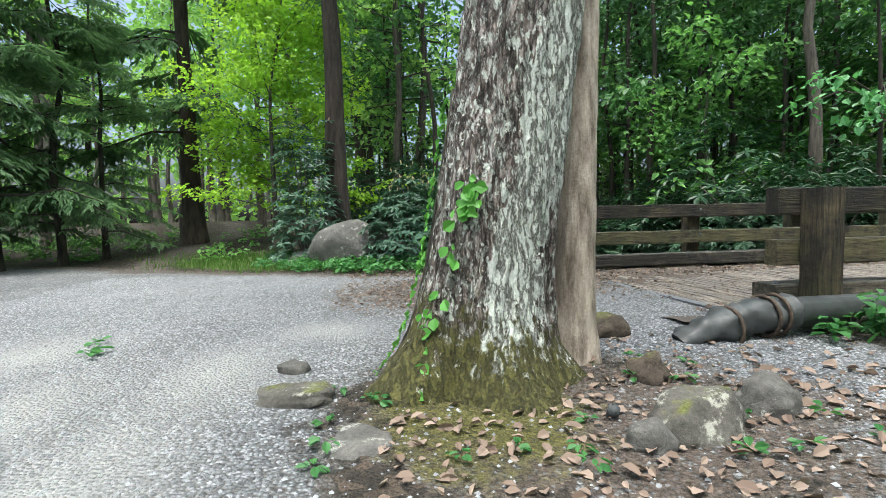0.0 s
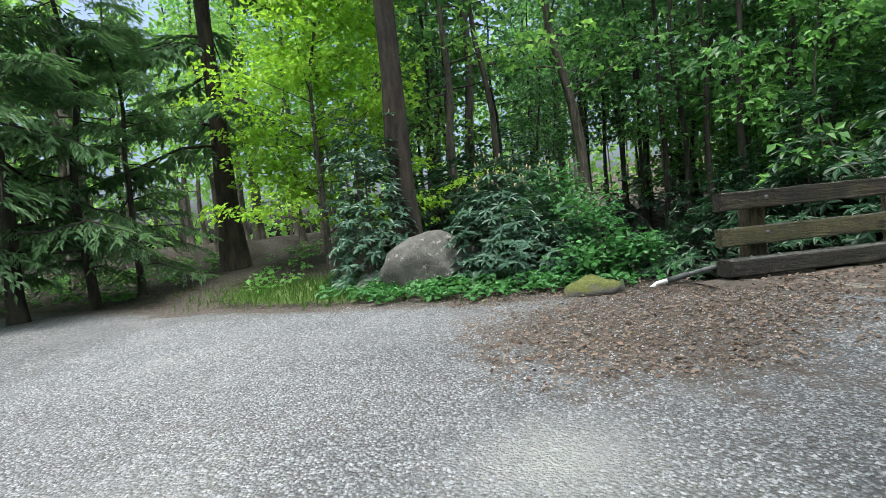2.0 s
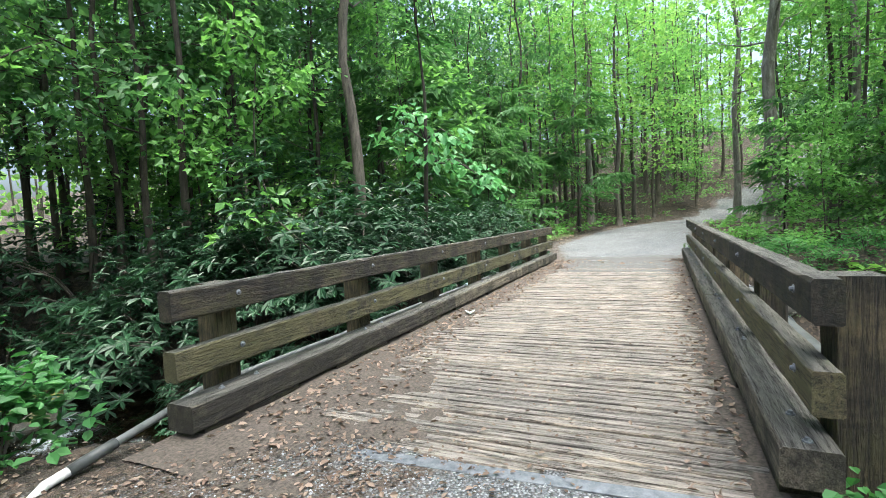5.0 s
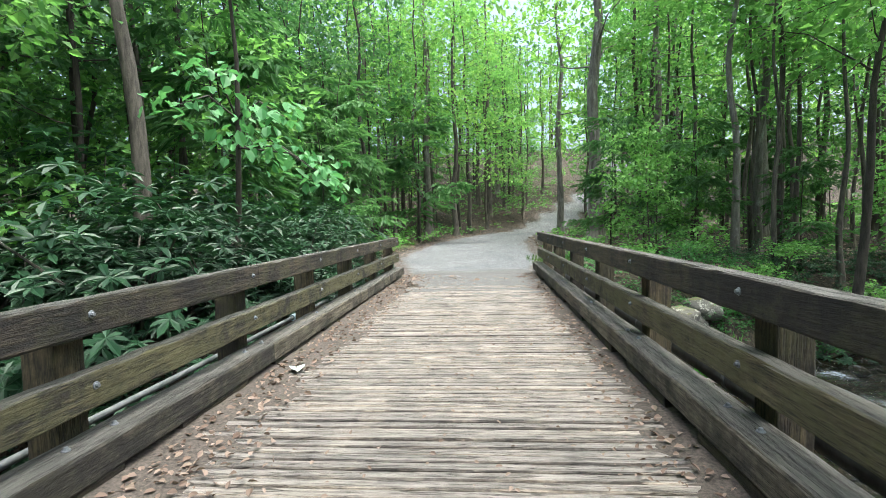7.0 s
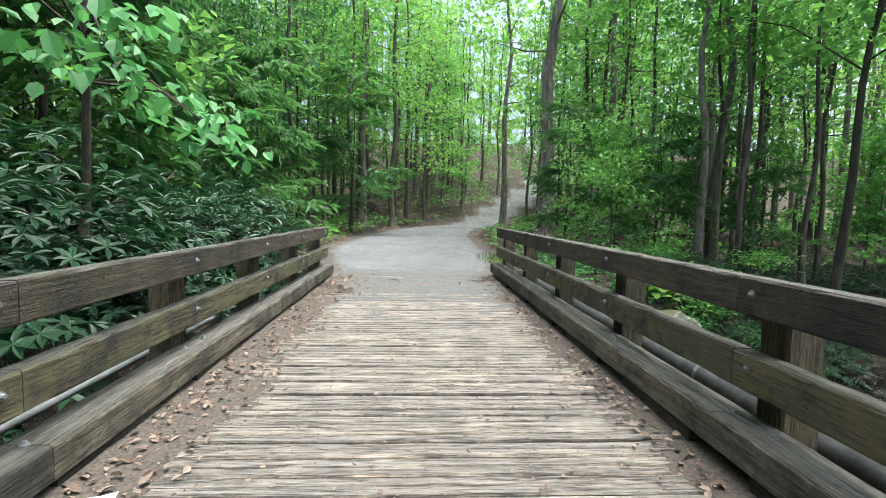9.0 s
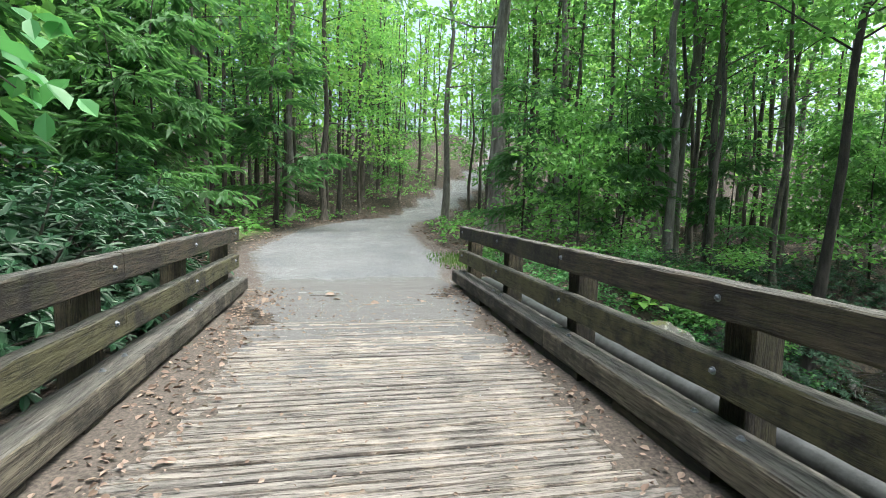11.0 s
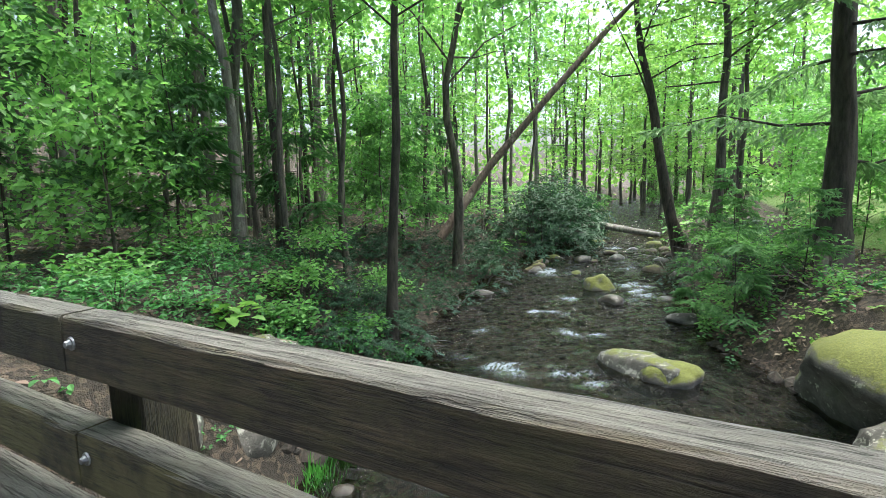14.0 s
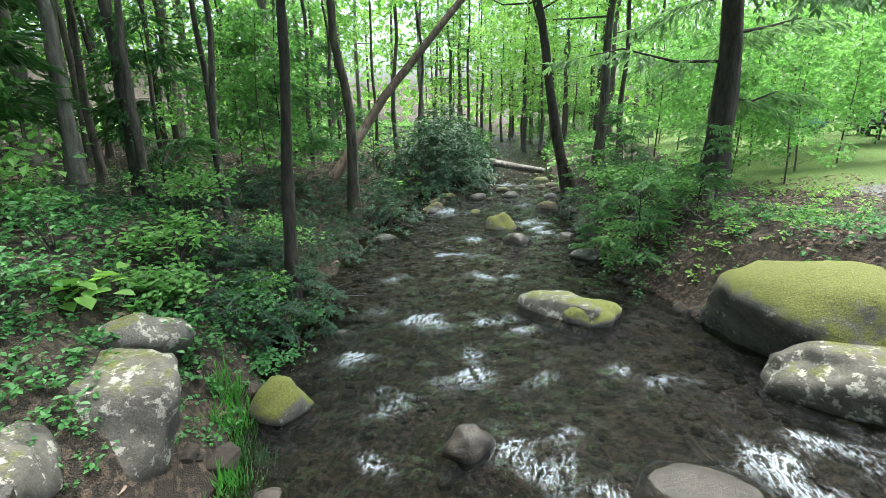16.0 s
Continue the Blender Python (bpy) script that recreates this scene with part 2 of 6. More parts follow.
def water_mat():
    """Clear brown stream water over its bed, white where it breaks and where sky sheen is painted."""
    m, nt, b = base_mat("water", 0.06)
    v = coords(nt)
    r1 = noise_tex(nt, v, 2.2, 5, 0.65, (1.5, 0.75, 1))
    r2 = noise_tex(nt, v, 8.0, 5, 0.65, (1.4, 0.75, 1))
    n1 = noise_tex(nt, v, 2.6, 7, 0.72, (1.9, 0.8, 1))
    ridge = calc(nt, "SUBTRACT", 1.0, calc(nt, "ABSOLUTE", calc(nt, "MULTIPLY", calc(nt, "SUBTRACT", n1, 0.5), 5.0), 0.0))
    fleck = noise_tex(nt, v, 24.0, 7, 0.78, (1.5, 0.8, 1))
    n2 = noise_tex(nt, v, 5.5, 6, 0.7, (1.9, 0.7, 1))
    wisp = calc(nt, "SUBTRACT", 1.0, calc(nt, "ABSOLUTE", calc(nt, "MULTIPLY", calc(nt, "SUBTRACT", n2, 0.5), 9.0), 0.0))
    froth = calc(nt, "ADD", calc(nt, "ADD", calc(nt, "MULTIPLY", wisp, 0.6), calc(nt, "MULTIPLY", ridge, 0.15)), calc(nt, "MULTIPLY", fleck, 0.8))
    foam_sheen = calc(nt, "MULTIPLY", step(nt, calc(nt, "ADD", froth, calc(nt, "MULTIPLY", attr(nt, "foam_sheen"), 0.62)), 1.3, 1.9), calc(nt, "MINIMUM", attr(nt, "foam_sheen"), 0.55))
    b.inputs["Base Color"].default_value = (0.02, 0.02, 0.016, 1)
    n3 = noise_tex(nt, v, 5.0, 4, 0.6, (1.6, 0.8, 1))
    curl = calc(nt, "SUBTRACT", 1.0, calc(nt, "ABSOLUTE", calc(nt, "MULTIPLY", calc(nt, "SUBTRACT", n3, 0.5), 4.0), 0.0))
    bump(nt, b, calc(nt, "ADD", r1, calc(nt, "ADD", calc(nt, "MULTIPLY", r2, 0.5), calc(nt, "MULTIPLY", curl, 0.16))), 1.0, 0.2)
    white = nt.nodes.new("ShaderNodeBsdfPrincipled")
    white.inputs["Base Color"].default_value = (0.42, 0.47, 0.51, 1)
    white.inputs["Roughness"].default_value = 0.5
    clear = nt.nodes.new("ShaderNodeBsdfTransparent")
    clear.inputs[0].default_value = (0.42, 0.39, 0.27, 1)
    gloss = nt.nodes.new("ShaderNodeBsdfGlossy")
    gloss.inputs["Roughness"].default_value = 0.05
    fres = nt.nodes.new("ShaderNodeFresnel")
    fres.inputs[0].default_value = 1.36
    tilt = b.inputs["Normal"].links[0].from_socket
    nt.links.new(tilt, gloss.inputs["Normal"])
    nt.links.new(tilt, fres.inputs["Normal"])
    body = nt.nodes.new("ShaderNodeMixShader")
    nt.links.new(fres.outputs[0], body.inputs[0])
    nt.links.new(clear.outputs[0], body.inputs[1])
    nt.links.new(gloss.outputs[0], body.inputs[2])
    mx = nt.nodes.new("ShaderNodeMixShader")
    nt.links.new(foam_sheen, mx.inputs[0])
    nt.links.new(body.outputs[0], mx.inputs[1])
    nt.links.new(white.outputs[0], mx.inputs[2])
    nt.links.new(mx.outputs[0], nt.nodes["Material Output"].inputs[0])
    return m


M_GROUND, M_WATER = ground_mat(), water_mat()
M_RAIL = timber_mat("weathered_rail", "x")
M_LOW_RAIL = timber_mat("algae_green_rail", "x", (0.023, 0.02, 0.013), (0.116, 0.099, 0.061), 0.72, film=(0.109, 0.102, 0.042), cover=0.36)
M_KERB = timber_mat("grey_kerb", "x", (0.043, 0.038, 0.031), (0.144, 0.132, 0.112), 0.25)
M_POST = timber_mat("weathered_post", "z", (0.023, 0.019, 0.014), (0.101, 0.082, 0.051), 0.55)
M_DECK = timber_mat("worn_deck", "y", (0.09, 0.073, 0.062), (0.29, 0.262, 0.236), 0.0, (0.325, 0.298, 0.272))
M_DIRT = plain_mat("packed_dirt", (0.018, 0.013, 0.01), (0.06, 0.045, 0.033), 25, 0.95)
M_MULCH = plain_mat("needle_mulch", (0.027, 0.022, 0.018), (0.094, 0.077, 0.064), 42, 0.95)
M_STEEL = plain_mat("galvanised_steel", (0.112, 0.122, 0.14), (0.224, 0.238, 0.259), 20, 0.55, 0.6)
M_PIPE = plain_mat("black_pipe", (0.02, 0.022, 0.022), (0.059, 0.064, 0.066), 8, 0.55)
M_RUST = plain_mat("rusty_strap", (0.03, 0.022, 0.017), (0.1, 0.07, 0.05), 30, 0.8, 0.3)
M_WHITE_PIPE = plain_mat("white_pipe", (0.375, 0.383, 0.375), (0.54, 0.547, 0.54), 9, 0.4)
M_GREY_PIPE = plain_mat("weathered_pipe", (0.083, 0.088, 0.091), (0.165, 0.171, 0.173), 9, 0.5)
M_STONE = stone_mat("grey_stone", (0.078, 0.075, 0.069), (0.204, 0.195, 0.18), (0.276, 0.276, 0.252), 0.57)
M_PALE_STONE = stone_mat("lichen_stone", (0.09, 0.087, 0.075), (0.18, 0.174, 0.156), (0.282, 0.279, 0.246), 0.54, 0.31)
M_WHITE_STONE = stone_mat("white_crusted_stone", (0.075, 0.07, 0.06), (0.17, 0.16, 0.14), (0.3, 0.295, 0.255), 0.545, 0.25)
M_MOSS_STONE = stone_mat("mossy_stone", (0.081, 0.077, 0.068), (0.167, 0.161, 0.143), (0.31, 0.31, 0.26), 0.6, 0.56)
M_WET_STONE = stone_mat("wet_stone", (0.025, 0.021, 0.018), (0.075, 0.062, 0.05), (0.1, 0.09, 0.075), 0.66, 0.0, True)
M_BROWN_STONE = stone_mat("brown_stone", (0.055, 0.041, 0.03), (0.132, 0.102, 0.077), (0.121, 0.11, 0.088), 0.62, 0.3)
M_BED = stone_mat("bed_stone", (0.017, 0.014, 0.01), (0.059, 0.045, 0.034), (0.095, 0.084, 0.066), 0.64)
M_BARK = bark_mat("brown_bark", (0.031, 0.027, 0.022), (0.118, 0.104, 0.087), (0.124, 0.124, 0.105), 0.62)
M_BARK_DARK = bark_mat("dark_bark", (0.014, 0.012, 0.009), (0.058, 0.048, 0.039), (0.077, 0.08, 0.066), 0.66)
M_BARK_PALE = bark_mat("pale_bark", (0.085, 0.078, 0.065), (0.195, 0.182, 0.163), (0.273, 0.273, 0.247), 0.55)
M_BARK_RED = bark_mat("reddish_bark", (0.016, 0.012, 0.01), (0.069, 0.053, 0.042), (0.102, 0.099, 0.084), 0.62)
M_LEAF = leaf_mat("broad_leaf", (0.084, 0.21, 0.059), (0.227, 0.437, 0.126), 0.42, 0.58)
# canopy shade put into the colour: a darkened copy of broad_leaf
M_LEAF_DARK = leaf_mat("shade_toned_leaf", (0.039, 0.108, 0.043), (0.113, 0.232, 0.09), 0.42, 0.55)
# brighter broad_leaf; on far trees its colour carries light through the crowns
M_LEAF_BRIGHT = leaf_mat("bright_leaf", (0.143, 0.301, 0.064), (0.301, 0.491, 0.143), 0.5, 0.58)
M_LEAF_HERB = leaf_mat("herb_leaf", (0.037, 0.136, 0.037), (0.112, 0.273, 0.087))
M_HEMLOCK = leaf_mat("hemlock_needles", (0.069, 0.144, 0.073), (0.169, 0.281, 0.131), 0.5, 0.6)
M_HEMLOCK_YOUNG = leaf_mat("young_hemlock_needles", (0.048, 0.126, 0.045), (0.12, 0.246, 0.09), 0.5, 0.55)
M_RHODO_BLUE = leaf_mat("bluish_rhododendron_leaf", (0.033, 0.083, 0.05), (0.094, 0.176, 0.116), 0.38, 0.25)
M_RHODO = leaf_mat("rhododendron_leaf", (0.013, 0.044, 0.02), (0.037, 0.09, 0.042), 0.42, 0.3)
M_GRASS = leaf_mat("grass_blade", (0.042, 0.105, 0.014), (0.112, 0.21, 0.035))
M_IVY = leaf_mat("ivy_leaf", (0.06, 0.22, 0.03), (0.17, 0.42, 0.08), 0.45, 0.4)
M_SEDGE = leaf_mat("sedge_blade", (0.05, 0.2, 0.03), (0.14, 0.38, 0.07))
M_LITTER = leaf_mat("dead_leaf", (0.097, 0.063, 0.046), (0.312, 0.242, 0.197), 0.8, 0.1)
M_BUD = plain_mat("dry_bud", (0.3, 0.22, 0.12), (0.45, 0.36, 0.22), 30, 0.9)
M_GRAVEL = leaf_mat("gravel_chip", (0.112, 0.118, 0.127), (0.403, 0.419, 0.442), 0.9, 0.0)


# ---- shapes ----
def smooth_mesh(name, verts, faces, mat, smooth=False):
    me = bpy.data.meshes.new(name)
    me.from_pydata([tuple(v) for v in verts] if not hasattr(verts, "tolist") else verts.tolist(), [], faces if not hasattr(faces, "tolist") else faces.tolist())
    me.materials.append(mat)
    if smooth:
        me.polygons.foreach_set("use_smooth", [True] * len(me.polygons))
    me.update()
    return me


def part(name, geo, mat, parent, label="", smooth=False):
    """One mesh object under a thing; geo is a mesh, a bmesh or (verts, faces)."""
    if isinstance(geo, bmesh.types.BMesh):
        me = bpy.data.meshes.new(name)
        geo.to_mesh(me)
        geo.free()
        me.materials.append(mat)
        if smooth:
            me.polygons.foreach_set("use_smooth", [True] * len(me.polygons))
    elif isinstance(geo, bpy.types.Mesh):
        me = geo
    else:
        me = smooth_mesh(name, geo[0], geo[1], mat, smooth)
    ob = new(name, me)
    ob.parent = parent
    return tagged(ob, label) if label else ob


def joined(*pieces):
    """(verts, faces) of several (verts, faces)."""
    vs, fs, k = [], [], 0
    for v, f in pieces:
        v = [tuple(p) for p in v]
        vs += v
        fs += [tuple(i + k for i in q) for q in f]
        k += len(v)
    return vs, fs


def tube(points, radii, sides=8, rough=0.0, caps=True):
    """A swept round with its own radius at each point."""
    pts = [Vector(p) for p in points]
    vs, fs = [], []
    up = Vector((0.31, 0.95, 0.05))
    for i, p in enumerate(pts):
        d = (pts[min(i + 1, len(pts) - 1)] - pts[max(i - 1, 0)]).normalized()
        a = d.cross(up).normalized()
        b = d.cross(a)
        for k in range(sides):
            w = 2 * math.pi * k / sides
            r = radii[i] * (1 + rough * noise.noise(Vector((math.cos(w) * 2, math.sin(w) * 2, i * 0.4)) + p * 0.6))
            vs.append(p + a * math.cos(w) * r + b * math.sin(w) * r)
    for i in range(len(pts) - 1):
        for k in range(sides):
            q = (k + 1) % sides
            fs.append((i * sides + k, i * sides + q, (i + 1) * sides + q, (i + 1) * sides + k))
    if caps:
        fs.append(tuple(range(sides)))
        fs.append(tuple(range((len(pts) - 1) * sides, len(pts) * sides))[::-1])
    return vs, fs


def timber(a, b, w, h, seed=0, wear=0.004, bevel=0.012, steps=0.2):
    """A sawn beam from a to b, w wide (across) and h high, with worn, slightly wandering edges."""
    a, b = Vector(a), Vector(b)
    d = (b - a)
    n = max(2, int(d.length / steps))
    d.normalize()
    side = d.cross(Vector((0, 0, 1)))
    side = side.normalized() if side.length > 0.1 else Vector((1, 0, 0))
    up = side.cross(d).normalized()
    ring = []
    for sx, sz in ((-1, -1), (1, -1), (1, 1), (-1, 1)):
        c1 = (sx * (w / 2 - bevel), sz * h / 2)
        c2 = (sx * w / 2, sz * (h / 2 - bevel))
        ring += [c1, c2] if sx * sz < 0 else [c2, c1]
    vs, fs = [], []
    for i in range(n + 1):
        p = a.lerp(b, i / n)
        for k, (u, v) in enumerate(ring):
            q = Vector((seed * 7.3 + k * 1.7, i * 0.55, seed))
            vs.append(p + side * (u + wear * noise.noise(q)) + up * (v + wear * 1.3 * noise.noise(q + Vector((9, 0, 0)))) + d * (wear * noise.noise(q * 3) if i in (0, n) else 0))
    for i in range(n):
        for k in range(8):
            q = (k + 1) % 8
            fs.append((i * 8 + k, i * 8 + q, (i + 1) * 8 + q, (i + 1) * 8 + k))
    fs.append(tuple(range(8))[::-1])
    fs.append(tuple(range(n * 8, n * 8 + 8)))
    return vs, fs


def rock(rx, ry, rz, seed, sub=3, rough=0.28, flat=0.0):
    """An uneven boulder about its own middle, bedded flat below."""
    bm = bmesh.new()
    bmesh.ops.create_icosphere(bm, subdivisions=sub, radius=1)
    o = Vector((seed * 3.71, seed * 1.37, seed * 5.11))
    rs = random.Random(seed)
    cuts = [(Vector((rs.uniform(-1, 1), rs.uniform(-1, 1), rs.uniform(-0.3, 1))).normalized(), rs.uniform(0.62, 0.9)) for _ in range(7)]
    for v in bm.verts:
        p = v.co.copy()
        for nrm, dd in cuts:
            e = p.dot(nrm) - dd
            if e > 0:
                p -= nrm * e * 0.85
        p *= 1 + rough * (noise.noise(p * 1.3 + o) + 0.45 * noise.noise(p * 3.1 + o) + 0.2 * noise.noise(p * 8 + o))
        if flat and p.z > flat:
            p.z = flat + (p.z - flat) * 0.25
        p.z = max(p.z, -0.75)
        v.co = Vector((p.x * rx, p.y * ry, p.z * rz))
    return bm


def leaves(P, D, N, L, W, rounded=False):
    """Folded leaves from their bases P along D, faces towards N, as numpy arrays."""
    n = len(P)
    D = D / np.linalg.norm(D, axis=1)[:, None]
    S = np.cross(D, N)
    S /= np.linalg.norm(S, axis=1)[:, None] + 1e-9
    U = np.cross(S, D)
    L, W = np.broadcast_to(L, n)[:, None], np.broadcast_to(W, n)[:, None]
    if not rounded:
        V = np.stack([P, P + D * L * 0.45 - S * W / 2 + U * W * 0.18, P + D * L - U * L * 0.12, P + D * L * 0.45 + S * W / 2 + U * W * 0.18], 1)
        k = np.arange(n)[:, None] * 4
        F = np.concatenate([k + np.array([[0, 2, 1]]), k + np.array([[0, 3, 2]])])
        return V.reshape(-1, 3), F
    V = np.stack([P, P + D * L * 0.3 - S * W * 0.42 + U * W * 0.15, P + D * L * 0.68 - S * W * 0.5 + U * W * 0.15, P + D * L - U * L * 0.1,
                  P + D * L * 0.68 + S * W * 0.5 + U * W * 0.15, P + D * L * 0.3 + S * W * 0.42 + U * W * 0.15], 1)
    k = np.arange(n)[:, None] * 6
    F = np.concatenate([k + np.array([[0, 3, 2, 1]]), k + np.array([[0, 5, 4, 3]])])
    return V.reshape(-1, 3), F


def rand_dirs(rng, n, zlo=-1.0, zhi=1.0):
    z = rng.uniform(zlo, zhi, n)
    w = rng.uniform(0, 2 * np.pi, n)
    r = np.sqrt(np.maximum(0, 1 - z * z))
    return np.stack([r * np.cos(w), r * np.sin(w), z], 1)


# ---- terrain ----
def sstep(v, lo, hi):
    t = np.clip((v - lo) / (hi - lo), 0, 1)
    return t * t * (3 - 2 * t)


def wavy(x, y, s, k=0.0):
    return np.sin(x * s + 1.7 * k + 1.3 * np.sin(y * s * 0.7 + k)) * np.cos(y * s * 0.9 - k + 0.8 * np.sin(x * s * 0.6))


def bank_west(y):
    return np.interp(y, [-60, -30, -12.6, -7, -4.7, -2.5, 0, 4, 7.5, 8.3, 9, 11, 13, 18, 30], [13, 12.2, 10.4, 9.4, 8.0, 7.0, 6.4, 5.3, 4.3, 3.3, 2.7, 2.4, 2.5, 3.4, 2.0])


def bank_east(y):
    return np.interp(y, [-60, -45, -21, -12.5, -8, -4, -1.2, 0.3, 4, 8, 13, 18, 30], [18.5, 17.4, 16.4, 16, 15.8, 15.0, 14.3, 13.8, 12.8, 8.4, 7.6, 8.0, 7])


def water_level(y):
    return -2.15 + np.maximum(0, -8 - y) * 0.022 - np.maximum(0, y - 8) * 0.01


def road_mid(x):
    return np.interp(x, [-40, 3, 15, 22, 28, 34, 42, 60], [5.4, 5.4, 5.4, 5.6, 5.2, 3.6, -0.5, -12])


def terrain(x, y):
    x, y = np.asarray(x, float), np.asarray(y, float)
    z = 0.012 * wavy(x, y, 1.9) + 0.02 * wavy(x, y, 0.7, 2)
    edge = np.interp(x, [-30, -8.8, -4.9, -1.9, 0.6, 3, 30], [20, 13.2, 11.2, 9.4, 8.2, 8.2, 30])
    z += np.where(x < 3.5, np.clip(y - edge, 0, 14) * 0.07, 0)
    z += np.clip(x - 17, 0, 23) * 0.026 + np.clip(x - 40, 0, 40) * 0.3
    z += np.where(x >= 3.5, np.clip(y - 20, 0, 40) * 0.05, 0)
    rough = sstep(np.abs(y - road_mid(x)), 2.6, 5) * sstep(x, 15, 19)
    z += rough * (0.12 * wavy(x, y, 0.9, 5) + 0.05 * wavy(x, y, 2.3, 1))
    plain = -0.75 * sstep(-y, 1.0, 8.0) * sstep(-np.abs(x - 12), -16, -6)
    z += plain
    w, e, lev = bank_west(y), bank_east(y), water_level(y)
    d = np.maximum(w - x, x - e)
    width = np.where(x < w, np.interp(y, [-8, 0, 7.5, 9], [2.2, 2.6, 1.6, 1.0]), np.interp(y, [-9, -2, 3, 9], [4.2, 3.0, 2.0, 1.8]))
    f = sstep(d + 0.25 * wavy(x, y, 2.1, 4), -0.5, width)
    bed = lev - 0.3 + 0.12 * wavy(x, y, 1.5, 7) + 0.05 * wavy(x, y, 4.1, 3)
    return bed + (z - bed) * f


def lot_share(x, y):
    """How much of the ground is gravel."""
    edge = np.interp(x, [-30, -8.8, -4.9, -1.9, 0.6, 1.6, 3.2], [20, 12.4, 10.2, 8.6, 7.6, 7.0, 6.2])
    g = sstep(edge - y, -0.5, 0.5) * sstep(3.2 - x, -0.3, 0.3) * sstep(y + 14, 0, 2)
    isle = np.hypot((x - 0.75) / 1.2, (y - 2.0) / 1.3)
    g *= 0.35 + 0.65 * sstep(isle, 0.7, 1.2)
    h = np.interp(x, [15, 20, 28, 40], [1.75, 2.6, 2.3, 1.6])
    lane = sstep(h + 0.4 - np.abs(y - road_mid(x)), -0.2, 0.8) * sstep(x, 14.6, 15.0)
    return np.maximum(g, lane)


def trail_mid(y):
    return np.interp(y, [9.5, 11, 14, 18, 22, 26], [-4.4, -4.9, -5.0, -5.0, -5.9, -7.5])


def mulch_share(x, y):
    a = 0.86 * np.exp(-(((x - 1.35) / 2.2) ** 2 + ((y - 5.75) / 1.9) ** 2) ** 1.4) * (1 - 0.75 * np.exp(-((x - 2.5) / 0.9) ** 2 - ((y - 4.5) / 0.7) ** 2))
    b = 0.75 * np.exp(-((x - 1.2) / 1.6) ** 2 - ((y - 1.9) / 1.2) ** 2)
    edge = np.interp(x, [-30, -8.8, -4.9, -1.9, 0.6, 1.6, 3.2], [20, 12.4, 10.2, 8.6, 7.6, 7.0, 6.2])
    c = 0.7 * np.exp(-((y - edge) / 0.45) ** 2) * (x < 2.6)
    d = 0.8 * np.exp(-((x - trail_mid(y)) / 0.7) ** 2) * (y > 9.5) * (y < 26)
    h = np.interp(x, [15, 20, 28, 40], [1.6, 2.7, 2.5, 1.8])
    e = 0.75 * np.exp(-((np.abs(y - road_mid(x)) - h) / 0.45) ** 2) * (x > 14.8)
    return np.maximum.reduce([a, b, c, d, e])


def turf_share(x, y):
    a = np.exp(-(((x + 2.2) / 2.4) ** 2 + ((y - 10.4 + 0.45 * (x + 2.2)) / 1.1) ** 2) ** 1.5)
    b = sstep(-y, 10.5, 13) * sstep(6.5 - x, 0, 2)
    c = 0.75 * np.exp(-((x - 19) / 1.5) ** 2 - ((y - 2.6) / 0.8) ** 2)
    d = 0.8 * np.exp(-((x - 27) / 5) ** 2 - ((y - 9.5) / 1.2) ** 2)
    return np.maximum.reduce([a, b, c, d])


def spaced(lo, hi, fine, far):
    inner = np.arange(lo, hi, fine)
    out, v, k = [], hi, fine
    while v < far:
        out.append(v)
        k *= 1.13
        v += k
    out2, v, k = [], lo, fine
    while v > -far:
        k *= 1.13
        v -= k
        out2.append(v)
    return np.array(out2[::-1] + inner.tolist() + out)


gx, gy = spaced(-9, 24, 0.16, 700), spaced(-16, 16, 0.16, 700)
GX, GY = np.meshgrid(gx, gy, indexing="ij")
GZ = terrain(GX, GY)
nx, ny = len(gx), len(gy)
idx = np.arange(nx * ny).reshape(nx, ny)
quads = np.stack([idx[:-1, :-1], idx[1:, :-1], idx[1:, 1:], idx[:-1, 1:]], -1).reshape(-1, 4)
ground_me = smooth_mesh("ground", np.stack([GX, GY, GZ], -1).reshape(-1, 3), quads, M_GROUND, True)
DUST = ((-1.75, 2.3, 0.4, 0.9), (-0.95, 2.9, 0.35, 0.7), (-1.1, 1.6, 0.35, 0.8), (-2.3, 3.5, 0.5, 0.6), (-0.4, 3.9, 0.4, 0.35))
dust = np.maximum.reduce([np.exp(-((GX - px) / sx) ** 2 - ((GY - py) / sy) ** 2) for px, py, sx, sy in DUST])
for nm, val in (("gravel", lot_share(GX, GY)), ("mulch", mulch_share(GX, GY)), ("turf", turf_share(GX, GY)), ("dust", dust), ("moss", 0.85 * np.exp(-((GX - 0.45) / 0.6) ** 2 - ((GY - 2.05) / 0.6) ** 2))):
    at = ground_me.attributes.new(nm, "FLOAT", "POINT")
    at.data.foreach_set("value", val.reshape(-1).astype(np.float32))
tagged(new("ground", ground_me), "gravel lot and forest floor with leaf litter and turf", "ground", kind="structure")


def at_ground(x, y, sink=0.0):
    return float(terrain(x, y)) - sink


